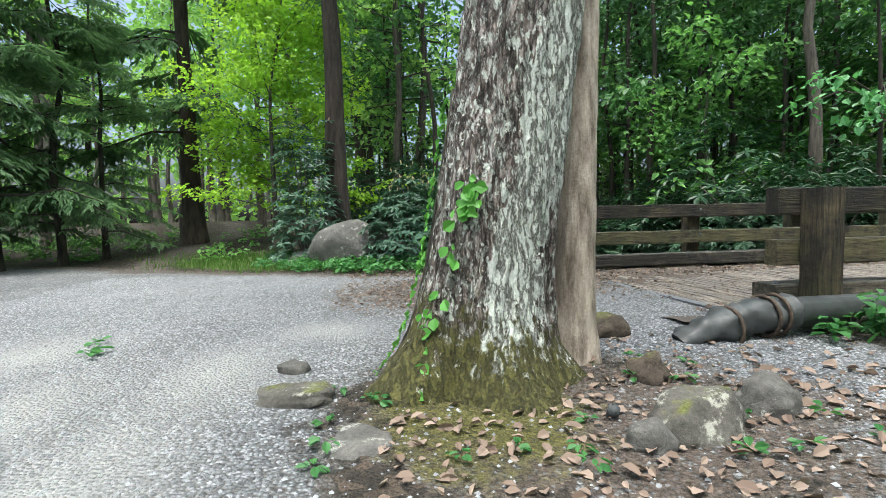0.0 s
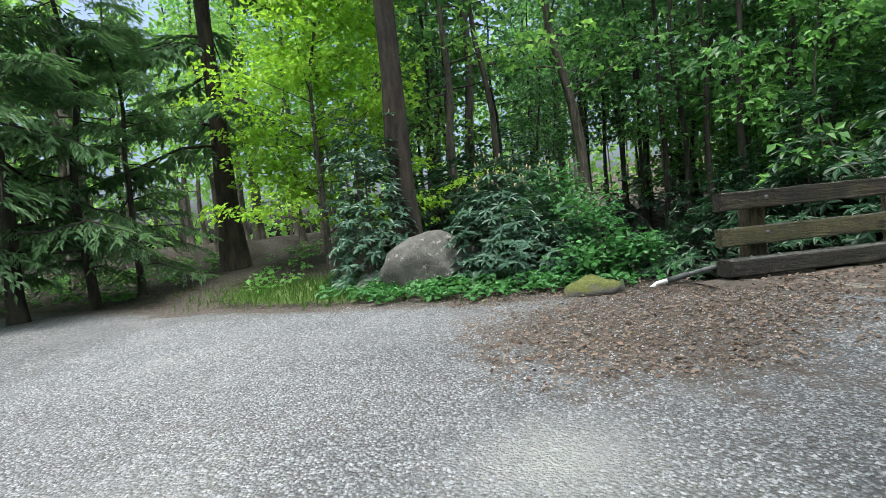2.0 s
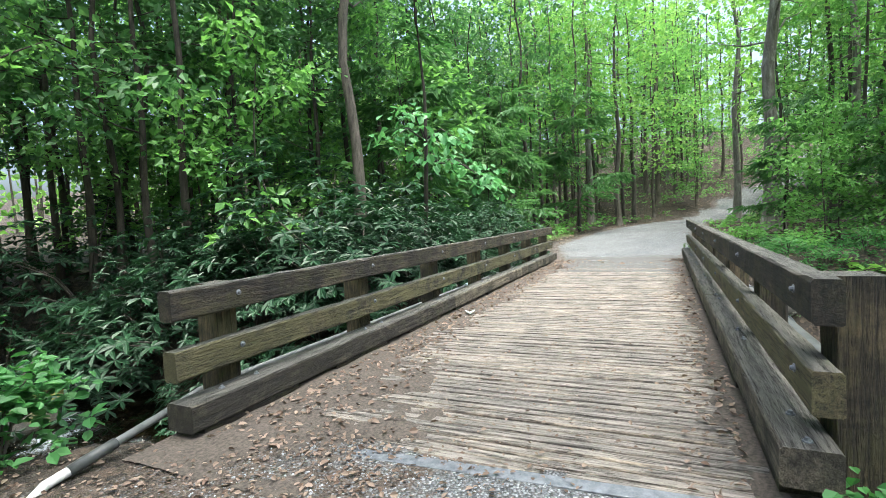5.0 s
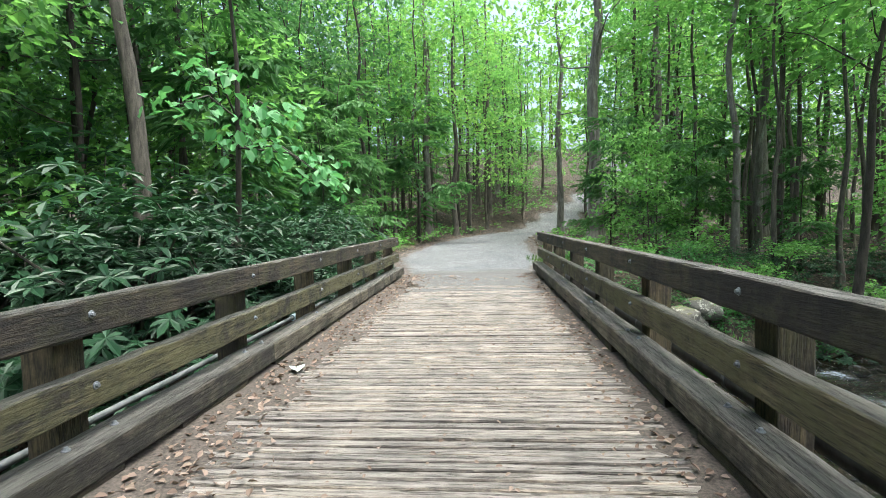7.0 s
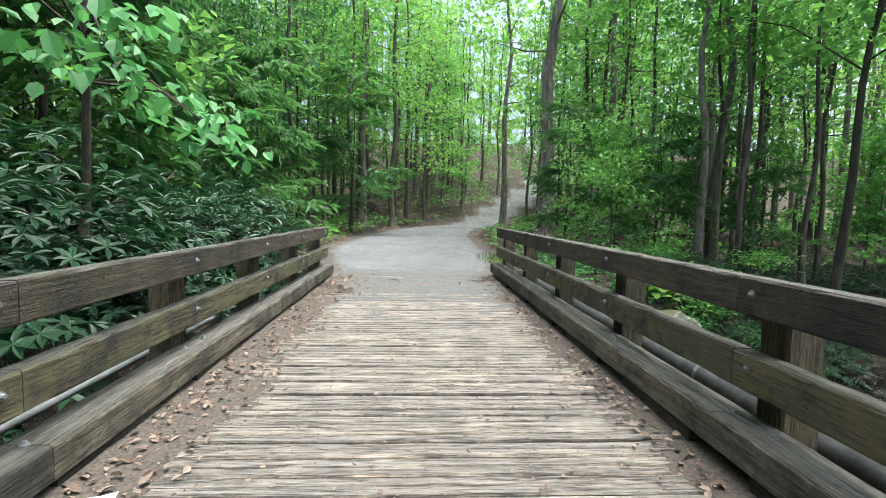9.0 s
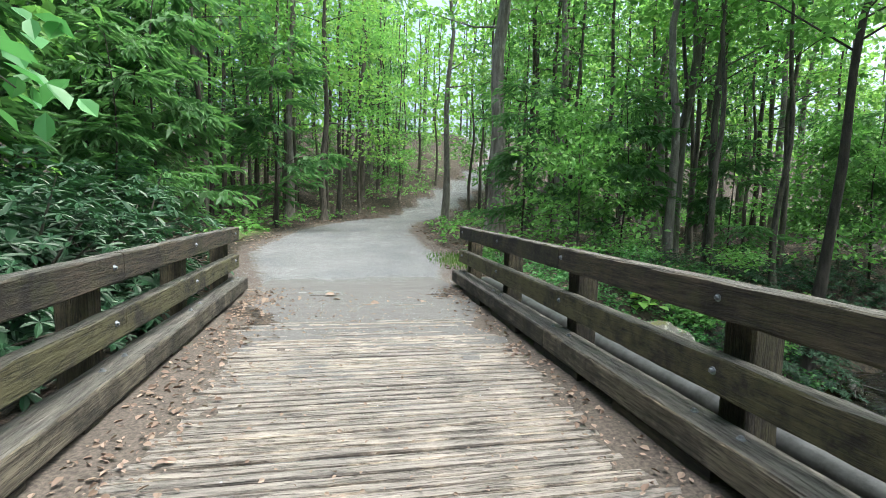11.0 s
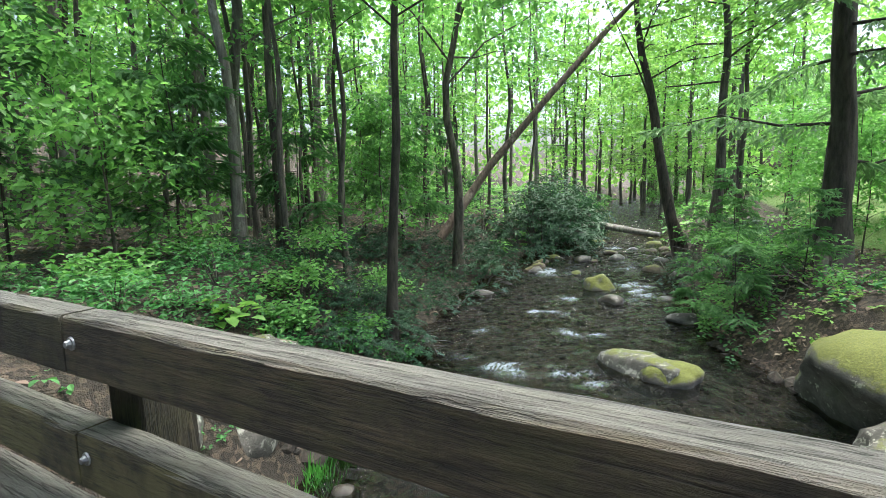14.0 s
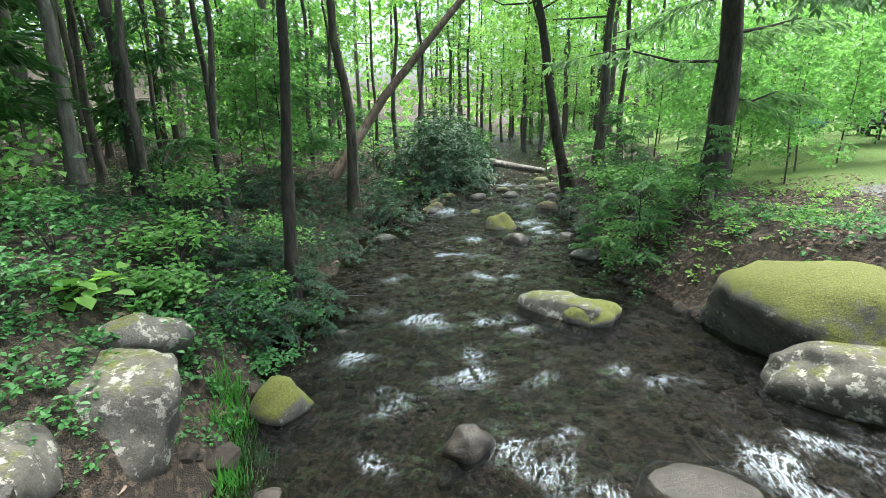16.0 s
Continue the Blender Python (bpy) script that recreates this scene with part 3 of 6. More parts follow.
# stream
sy = np.concatenate([np.arange(-14, 16, 0.14), ])
sy = np.concatenate([np.arange(-60, -14, 0.5), sy, np.arange(16, 34, 0.5)])
su = np.linspace(0, 1, 90)
SY, SU = np.meshgrid(sy, su, indexing="ij")
SX = (bank_west(SY) - 0.9) * (1 - SU) + (bank_east(SY) + 0.9) * SU
# the patch at (8.0, -1.4) is sky reflection painted as white water
FOAM_SHEEN = [(10.8, -1.2, 0.6, 1.1), (12.7, -1.5, 0.4, 0.5), (13.0, -4.2, 1.3, 0.6), (11.5, -4.2, 0.9, 0.6), (11.6, -11.6, 1.2, 1.8), (14.8, -13.6, 1.5, 1.2), (12.2, -15.5, 1.2, 1.4), (8.0, -1.4, 0.9, 1.4), (12.0, -2.6, 0.8, 0.7), (14.0, -6.2, 0.7, 0.5), (6.6, 15.5, 1.6, 0.7), (7.2, 18.0, 0.9, 1.2), (5.2, 14.4, 1.2, 0.6), (13.4, -8.3, 0.9, 0.4), (13.2, -20, 1.2, 1.0), (12.4, -0.2, 0.7, 0.5), (5.4, 12.6, 0.6, 0.5), (10.9, -2.6, 0.35, 0.9), (12.2, -6.9, 0.9, 0.35), (9.3, -2.9, 0.7, 0.4), (13.6, -2.6, 0.4, 0.6), (10.0, -0.2, 0.5, 0.5), (12.9, -10.0, 0.8, 0.4)]
foam_sheen = np.maximum.reduce([np.exp(-((SX - a) / c) ** 2 - ((SY - b) / d) ** 2) for a, b, c, d in FOAM_SHEEN])
foam_sheen = foam_sheen * np.clip(0.72 + 0.7 * wavy(SX, SY, 2.7, 1) + 0.7 * wavy(SX, SY, 6.1, 2), 0, 1.3)
SZ = water_level(SY) + 0.024 * wavy(SX, SY, 3.1) + 0.016 * wavy(SX, SY, 6.7, 2) + 0.01 * wavy(SX, SY, 13, 5) + foam_sheen * (0.03 * wavy(SX, SY, 8, 3) + 0.04)
ns, nu = SY.shape
sid = np.arange(ns * nu).reshape(ns, nu)
sq = np.stack([sid[:-1, :-1], sid[:-1, 1:], sid[1:, 1:], sid[1:, :-1]], -1).reshape(-1, 4)
water_me = smooth_mesh("water", np.stack([SX, SY, SZ], -1).reshape(-1, 3), sq, M_WATER, True)
at = water_me.attributes.new("foam_sheen", "FLOAT", "POINT")
at.data.foreach_set("value", foam_sheen.reshape(-1).astype(np.float32))
tagged(new("water", water_me), "clear shallow forest stream with white riffles and painted sky sheen", "stream", kind="structure")


# ---- bridge ----
def thing(name, label, category, group="", at=(0, 0, 0)):
    ob = new(name)
    ob.empty_display_size = 0.1
    ob.location = at
    return tagged(ob, label, category, group)


def bolt(x, y, z, axis="z"):
    """A domed bolt head on a washer."""
    bm = bmesh.new()
    bmesh.ops.create_cone(bm, cap_ends=True, segments=12, radius1=0.024, radius2=0.022, depth=0.006)
    r = bmesh.ops.create_cone(bm, cap_ends=True, segments=8, radius1=0.016, radius2=0.011, depth=0.016)
    bmesh.ops.translate(bm, verts=r["verts"], vec=(0, 0, 0.01))
    if axis == "y":
        bmesh.ops.rotate(bm, verts=bm.verts, matrix=Matrix.Rotation(radians(-90), 3, "X"))
    if axis == "-y":
        bmesh.ops.rotate(bm, verts=bm.verts, matrix=Matrix.Rotation(radians(90), 3, "X"))
    bmesh.ops.translate(bm, verts=bm.verts, vec=(x, y, z))
    return bm


RAIL_H, RAIL_T, KERB_H, KERB_W = 0.21, 0.125, 0.19, 0.25


def railing(label, inner, sgn, x0, x1, posts, joints, RAIL_TOP, MID_TOP, KERB_TOP):
    """Posts, two rails and a kerb; inner is the kerb's face to the deck, sgn points outwards."""
    rail = thing("bridge_railing", label, "railing")
    k = 0
    y_rail = inner + sgn * (KERB_W - RAIL_T / 2)
    y_post = inner + sgn * (KERB_W + 0.107)
    for px in posts:
        k += 1
        wide = 0.21
        part("post", timber((px, y_post, -0.55), (px, y_post, RAIL_TOP - (0.01 if px == posts[0] else 0.11)), wide, wide, k + 40 * sgn, 0.006, 0.014), M_POST, rail)
        for zt in (RAIL_TOP - 0.09, MID_TOP - 0.08):
            part("bolt", bolt(px + 0.02, y_rail - sgn * (RAIL_T / 2 + 0.002), zt, "y" if sgn < 0 else "-y"), M_STEEL, rail, "galvanised bolt head")
        for dx in (-0.2, 0.14):
            part("bolt", bolt(px + dx, inner + sgn * 0.13, KERB_TOP + 0.004), M_STEEL, rail, "galvanised bolt head")
    ends = [x0, *joints, x1]
    for top, nm in ((RAIL_TOP, "top_rail"), (MID_TOP, "middle_rail")):
        for a, b in zip(ends, ends[1:]):
            k += 1
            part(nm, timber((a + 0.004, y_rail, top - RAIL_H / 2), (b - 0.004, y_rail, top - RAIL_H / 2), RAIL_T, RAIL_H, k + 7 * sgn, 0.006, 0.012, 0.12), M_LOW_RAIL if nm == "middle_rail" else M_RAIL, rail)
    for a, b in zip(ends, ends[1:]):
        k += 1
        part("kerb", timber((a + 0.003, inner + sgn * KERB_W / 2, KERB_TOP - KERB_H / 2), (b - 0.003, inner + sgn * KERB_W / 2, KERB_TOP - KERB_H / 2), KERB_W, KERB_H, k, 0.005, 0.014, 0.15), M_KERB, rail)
    x = x0 + 0.1
    while x < x1 - 0.5:
        k += 1
        part("kerb_block", timber((x, inner + sgn * (KERB_W / 2 + 0.006), (KERB_TOP - KERB_H - 0.04) / 2), (x + 0.95, inner + sgn * (KERB_W / 2 + 0.006), (KERB_TOP - KERB_H - 0.04) / 2), KERB_W - 0.02, KERB_TOP - KERB_H + 0.045, k, 0.004), M_RAIL, rail)
        x += 1.5
    return rail


R_POSTS = [3.5 + 1.98 * i for i in range(7)]
L_POSTS = [3.3 + 1.93 * i for i in range(7)]
railing("weathered dark timber bridge railing beside the creek pool", 3.74, -1, 3.2, 15.62, R_POSTS, (7.6, 11.5), 1.07, 0.65, 0.28)
railing("weathered mossy timber bridge railing beside the rhododendrons", 7.12, 1, 2.74, 15.15, L_POSTS, (7.3, 11.2), 1.03, 0.61, 0.25)

bridge = tagged(thing("bridge_deck", "worn plank bridge deck strewn with needles", "bridge"), kind="structure")
part("dirt_bed", timber((3.1, 5.43, -0.045), (15.55, 5.43, -0.045), 3.9, 0.05, 3, 0.002), M_DIRT, bridge, "packed brown dirt between the planks")
for gy0 in (3.85, 4.9, 5.95, 7.0):
    part("girder", timber((2.9, gy0, -0.33), (15.8, gy0, -0.33), 0.28, 0.48, gy0, 0.004), M_POST, bridge)
part("edge_plate", timber((3.1, 3.9, 0.004), (2.98, 6.0, 0.004), 0.1, 0.014, 2, 0.001, 0.003), M_STEEL, bridge, "blue-grey steel edge plate")
rng = np.random.default_rng(5)
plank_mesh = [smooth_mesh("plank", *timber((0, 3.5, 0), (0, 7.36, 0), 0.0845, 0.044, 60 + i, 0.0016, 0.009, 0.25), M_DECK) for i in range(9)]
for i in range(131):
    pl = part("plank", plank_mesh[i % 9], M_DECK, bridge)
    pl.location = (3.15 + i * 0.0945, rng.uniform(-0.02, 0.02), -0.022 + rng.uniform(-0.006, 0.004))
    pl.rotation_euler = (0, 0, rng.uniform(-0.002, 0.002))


def drift():
    """Needle mulch lying over the planks, deep along the kerbs and at the west corner."""
    xs, ys = np.arange(2.4, 15.9, 0.05), np.arange(3.5, 7.36, 0.05)
    X, Y = np.meshgrid(xs, ys, indexing="ij")
    n = np.array([[noise.noise(Vector((a * 1.6, b * 2.2, 3))) + 0.6 * noise.noise(Vector((a * 5, b * 7, 9))) for b in ys] for a in xs])
    left = np.interp(X, [2.4, 3.5, 6, 9, 12, 15], [2.6, 1.6, 0.8, 0.75, 0.95, 1.1])
    z = -0.012 + 0.035 * np.clip(1 - (7.25 - Y) / left, -1, 1)
    z = np.maximum(z, -0.012 + 0.03 * np.clip(1 - (Y - 3.6) / np.interp(X, [3, 6, 12, 15], [0.25, 0.5, 0.55, 0.7]), -1, 1))
    z -= 0.05 * np.clip((X - 15.0) / 0.8, 0, 1)
    z += 0.018 * n
    z = np.clip(z, -0.06, 0.06)
    m, q = X.shape
    i = np.arange(m * q).reshape(m, q)
    f = np.stack([i[:-1, :-1], i[1:, :-1], i[1:, 1:], i[:-1, 1:]], -1).reshape(-1, 4)
    return np.stack([X, Y, z], -1).reshape(-1, 3), f


def grit():
    """Road gravel spilled over the east end of the deck and on to the road."""
    xs, ys = np.arange(7.5, 18.6, 0.05), np.arange(3.3, 7.6, 0.05)
    X, Y = np.meshgrid(xs, ys, indexing="ij")
    n = np.array([[0.8 * noise.noise(Vector((a * 1.1, b * 1.5, 13))) + 0.9 * noise.noise(Vector((a * 7, b * 2.6, 19))) + 0.5 * noise.noise(Vector((a * 19, b * 6, 4))) for b in ys] for a in xs])
    on_deck = -0.03 + 0.035 * np.clip((X - 8.0) / 5.6, 0, 1) + 0.006 * np.clip((X - 13.5) / 1.5, 0, 1) + 0.008 * n
    beyond = terrain(X, Y) + 0.03 - 0.055 * np.clip((X - 15.5) / 2.2, 0, 1) + 0.012 * n
    z = np.where(X < 15.2, on_deck, beyond + (on_deck - beyond) * np.clip((15.8 - X) / 0.6, 0, 1))
    z -= 0.06 * np.clip((np.abs(Y - 5.43) - 1.55) / 0.3, 0, 1) * np.clip((X - 15.0) / 0.6, 0, 1)
    z = np.where((X < 15.6) & ((Y < 3.74) | (Y > 7.12)), -0.3, z)
    m, q = X.shape
    i = np.arange(m * q).reshape(m, q)
    f = np.stack([i[:-1, :-1], i[1:, :-1], i[1:, 1:], i[:-1, 1:]], -1).reshape(-1, 4)
    return np.stack([X, Y, z], -1).reshape(-1, 3), f


part("gravel_drift", grit(), plain_mat("trodden_grit", (0.041, 0.04, 0.039), (0.118, 0.116, 0.115), 60, 0.95), bridge, "grey road gravel spilled over the planks", True)
part("needle_drift", drift(), M_MULCH, bridge, "brown needles and dirt drifted over the planks", True)

# abutments, so that the deck rests on the banks
for nm, ax in (("abutment", 2.75), ("abutment", 15.75)):
    part(nm, timber((ax, 3.2, -0.98), (ax, 7.6, -0.98), 0.5, 1.7, ax, 0.01, 0.03), M_STONE, bridge, "rough stone abutment")

# pipes
pipe = thing("drain_pipe", "black corrugated drain pipe strapped beside the bridge", "pipe")
part("pipe", tube([(2.75, 3.08, 0.15), (4.5, 3.1, 0.15), (7.5, 3.12, 0.14), (11, 3.12, 0.12), (15.3, 3.1, 0.08), (17.5, 2.9, -0.25)], [0.11] * 6, 16), M_PIPE, pipe, "", True)
elbow_line = [Vector((2.95, 3.08, 0.155)).lerp(Vector((2.1, 3.1, 0.155)), i / 22) - Vector((0, 0, 0.2 * (i / 22) ** 2.2)) for i in range(23)]
part("elbow", tube(elbow_line, [0.118 + 0.012 * math.sin(i * 1.9) + (0.012 if i in (6, 13) else 0) - 0.03 * (i / 22) ** 3 for i in range(23)], 18, 0.3), M_PIPE, pipe, "crumpled black pipe elbow", True)
for bx, bz in ((2.78, 0.14), (2.7, 0.13), (2.42, 0.06)):
    hoop = [(bx + 0.05 * math.sin(w * 0.5), 3.09 + 0.146 * math.cos(w), bz + 0.146 * math.sin(w)) for w in [2 * math.pi * k / 20 for k in range(21)]]
    part("clamp", tube(hoop, [0.012 + 0.003 * (k % 2) for k in range(21)], 6), M_RUST, pipe, "rusty iron pipe clamp", True)
stub = thing("pipe_stub", "short black plastic pipe stub in the litter", "pipe", "", (1.02, 2.0, at_ground(1.02, 2.0)))
part("pipe", tube([(0, 0.02, -0.05), (-0.005, -0.03, 0.03), (-0.01, -0.05, 0.05), (-0.012, -0.052, 0.05), (0, -0.02, 0.02)], [0.026, 0.026, 0.027, 0.02, 0.019], 14), M_PIPE, stub, "", True)
for bx, bz in ((2.78, 0.15), (4.05, 0.15), (6.5, 0.143), (8.6, 0.135), (11.6, 0.115)):
    part("strap", tube([(bx - 0.02, 3.11, bz), (bx + 0.02, 3.11, bz)], [0.122, 0.122], 16), M_STEEL, pipe, "steel strap")
wpipe = thing("water_pipe", "thin grey-white plastic water pipe along the bridge", "pipe")
part("pipe", tube([(2.35, 7.42, 0.1), (2.73, 7.45, 0.15), (3.3, 7.74, 0.12), (6, 7.76, 0.1), (11, 7.76, 0.1), (15, 7.76, 0.1)], [0.027] * 6, 10), M_GREY_PIPE, wpipe, "", True)
part("bend", tube([(2.16, 7.42, 0.065), (2.02, 7.42, 0.04), (1.92, 7.42, -0.02), (1.88, 7.42, -0.2)], [0.03] * 4, 10), M_WHITE_PIPE, wpipe, "", True)
part("sleeve", tube([(2.42, 7.425, 0.11), (2.14, 7.42, 0.06)], [0.036] * 2, 10), M_PIPE, wpipe, "black rubber sleeve", True)
part("coupling", tube([(9.3, 7.76, 0.1), (9.55, 7.76, 0.1)], [0.045] * 2, 10), plain_mat("blue_grey_plastic", (0.2, 0.27, 0.33), (0.32, 0.4, 0.46), 12, 0.4), wpipe, "blue-grey coupling", True)


# ---- trees ----
def trunk_geo(H, r0, seed, lean=(0.0, 0.0), limbs=10, limb_from=0.3, limb_len=2.6, sides=10, droop=0.0, flare=1.5, wander=0.9):
    """Tapered trunk with limbs; gives its faces and the limbs' lines."""
    rs = random.Random(seed)
    n = 14
    pts, rad = [], []
    for i in range(n + 1):
        t = i / n
        zz = H * t ** 1.25
        pts.append((lean[0] * t + wander * noise.noise(Vector((seed, zz * 0.25, 0))) * t, lean[1] * t + wander * noise.noise(Vector((zz * 0.25, seed, 4))) * t, zz))
        rad.append(r0 * (1 - 0.82 * t) * (1 + (flare - 1) * math.exp(-zz / (r0 * 2.2))))
    pts[0] = (pts[0][0], pts[0][1], -0.25)
    pieces, lines = [tube(pts, rad, sides, 0.22)], []
    for k in range(limbs):
        t = limb_from + (0.97 - limb_from) * (k + rs.random()) / limbs
        zz = H * t
        i = min(n - 1, int(n * t ** 0.8))
        u = (zz - pts[i][2]) / max(1e-6, pts[i + 1][2] - pts[i][2])
        o = Vector(pts[i]).lerp(Vector(pts[i + 1]), max(0, min(1, u)))
        w = rs.uniform(0, 2 * math.pi)
        ln = limb_len * (1 - 0.6 * (t - limb_from) / (1 - limb_from)) * rs.uniform(0.7, 1.25)
        rise = rs.uniform(0.1, 0.7) - droop
        line = [o + Vector((math.cos(w) * ln * s, math.sin(w) * ln * s, ln * (rise * s - droop * 0.6 * s * s + 0.06 * rs.uniform(-1, 1)))) for s in (0, 0.3, 0.6, 1)]
        rr = min(0.05, max(0.008, r0 * (1 - 0.82 * t) * 0.33))
        pieces.append(tube(line, [rr, rr * 0.7, rr * 0.45, rr * 0.12], 5, 0, False))
        lines.append(line)
    return pieces, lines


def broad_crown(lines, seed, per=6, count=20, spread=0.95, L=0.26, W=0.175):
    g = np.random.default_rng(seed)
    P, D = [], []
    for line in lines:
        ln = np.array([tuple(p) for p in line])
        for j in range(per):
            s = 0.35 + 0.7 * (j + g.random()) / per
            k = min(2, int(s * 3))
            c = ln[k] + (ln[k + 1] - ln[k]) * (s * 3 - k)
            c = c + g.normal(0, spread * 0.45, 3) * (1, 1, 0.4)
            tilt = g.normal(0, 0.25, 2)
            w = g.uniform(0, 2 * np.pi, count)
            r = spread * np.sqrt(g.random(count))
            off = np.stack([r * np.cos(w), r * np.sin(w), r * (tilt[0] * np.cos(w) + tilt[1] * np.sin(w)) - 0.15 * r * r + g.normal(0, 0.06, count)], 1)
            P.append(c + off)
            D.append(np.stack([np.cos(w), np.sin(w), -0.25 + 0.3 * g.normal(size=count)], 1) + g.normal(0, 0.5, (count, 3)))
    P, D = np.concatenate(P), np.concatenate(D)
    n = len(P)
    N = np.array([0, 0, 1.0]) + g.normal(0, 0.45, (n, 3))
    s = g.uniform(0.65, 1.25, n)
    return leaves(P, D, N, L * s, W * s)


def hemlock_crown(lines, seed, twigs=16, L=0.34, W=0.1):
    """Flat drooping sprays: side twigs along each limb, each with short leaflets."""
    g = np.random.default_rng(seed)
    P, D, N = [], [], []
    for line in lines:
        ln = np.array([tuple(p) for p in line])
        axis = ln[-1] - ln[0]
        axis = axis / np.linalg.norm(axis)
        side = np.cross(axis, (0, 0, 1.0))
        side /= np.linalg.norm(side) + 1e-9
        for j in range(twigs):
            s = 0.12 + 0.88 * (j + g.random()) / twigs
            k = min(2, int(s * 3))
            c = ln[k] + (ln[k + 1] - ln[k]) * (s * 3 - k)
            for sg in (-1, 1):
                tw = 0.75 * (1.15 - s) + 0.18
                d = side * sg * 0.9 + axis * 0.7 + np.array([0, 0, -0.3]) + g.normal(0, 0.15, 3)
                for q in range(5):
                    b = c + d * tw * (q + 0.3) / 5 + (0, 0, -0.12 * tw * (q / 4) ** 2)
                    for e in (-1, 1):
                        dd = d + axis * 0.5 * e + g.normal(0, 0.22, 3) + np.array([0, 0, -0.2])
                        P.append(b)
                        D.append(dd)
                        N.append(np.array([0, 0, 1.0]) + g.normal(0, 0.25, 3))
    P, D, N = np.array(P), np.array(D), np.array(N)
    s = g.uniform(0.6, 1.15, len(P))
    return leaves(P, D, N, L * s, W * s)


def tree(name, label, kind, x, y, H, r0, seed, bark, leaf, group="", **kw):
    t = thing(name, label, kind, group, (x, y, at_ground(x, y)))
    crown_kw = {k: kw.pop(k) for k in ("per", "count", "spread", "L", "W", "twigs") if k in kw}
    geo, lines = trunk_geo(H, r0, seed, **kw)
    if "forest" in label or "pale" in label and H > 16:
        part("trunk", joined(*geo), bark, t, "", True)
    else:
        part("trunk", geo[0], bark, t, "", True)
        for limb in geo[1:]:
            part("branch", limb, bark, t, "", True)
    if leaf in (M_HEMLOCK, M_HEMLOCK_YOUNG):
        v, f = hemlock_crown(lines, seed, **crown_kw)
    else:
        v, f = broad_crown(lines, seed, **crown_kw)
    part("crown", (v, f), leaf, t)
    return t


def at(x, y, s=1.0, turn=0.0, sink=0.0, sz=None):
    return Matrix.LocRotScale((x, y, at_ground(x, y, sink)), Euler((0, 0, turn)), (s, s, sz or s))


# sunlight put into the maple's leaf colour, brighter and yellower than broad_leaf
M_LEAF_SUN_TONED = leaf_mat("sunlight_toned_maple_leaf", (0.254, 0.448, 0.039), (0.429, 0.643, 0.088), 0.5, 0.6)
# prototypes stand at true places in the woods
PROTO = [
    tree("broadleaf_tree", "tall slender forest tree with light green leaves", "tree", 34.2, 6.8, 17, 0.2, 1, M_BARK, M_LEAF, "woodland trees", limbs=15, limb_from=0.3, limb_len=3.4, droop=0.15, count=17),
    tree("broadleaf_tree", "tall slender forest tree with pale grey bark", "tree", 33.7, 0.2, 18, 0.22, 2, M_BARK_PALE, M_LEAF_BRIGHT, "woodland trees", limbs=14, limb_from=0.34, limb_len=3.6, droop=0.2, count=17),
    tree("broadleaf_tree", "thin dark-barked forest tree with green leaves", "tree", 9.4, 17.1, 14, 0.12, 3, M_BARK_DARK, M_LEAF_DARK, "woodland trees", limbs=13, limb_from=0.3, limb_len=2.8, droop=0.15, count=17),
    tree("broadleaf_tree", "slender forest tree with bright spring leaves", "tree", 37.0, 9.0, 15, 0.16, 4, M_BARK, M_LEAF_BRIGHT, "woodland trees", limbs=15, limb_from=0.22, limb_len=3.2, droop=0.15, count=17),
]
HEM = tree("hemlock_tree", "dark green hemlock with drooping flat sprays", "tree", -7.7, 10.9, 11, 0.13, 11, M_BARK_DARK, M_HEMLOCK, "hemlocks", limbs=44, limb_from=0.09, limb_len=2.5, droop=0.35, twigs=14, L=0.22, W=0.055)
HEM2 = tree("hemlock_tree", "tall hemlock with bare lower trunk and dark sprays", "tree", -5.5, 15.6, 17, 0.3, 12, M_BARK_RED, M_HEMLOCK, "hemlocks", limbs=36, limb_from=0.2, limb_len=3.6, droop=0.4, twigs=10, L=0.42, W=0.13)
SAP = tree("sapling", "young maple sapling with tiered bright green leaves", "sapling", 18.8, -0.3, 4.2, 0.03, 21, M_BARK, M_LEAF, "saplings", limbs=15, limb_from=0.12, limb_len=1.6, per=5, count=18, spread=0.45, L=0.16, W=0.11, flare=1.1)
SAP2 = tree("sapling", "spindly hemlock sapling with feathery green sprays", "sapling", 19.6, -2.0, 4.6, 0.035, 22, M_BARK_DARK, M_HEMLOCK_YOUNG, "saplings", limbs=17, limb_from=0.1, limb_len=1.5, droop=0.15, twigs=6, L=0.27, W=0.09, flare=1.1)


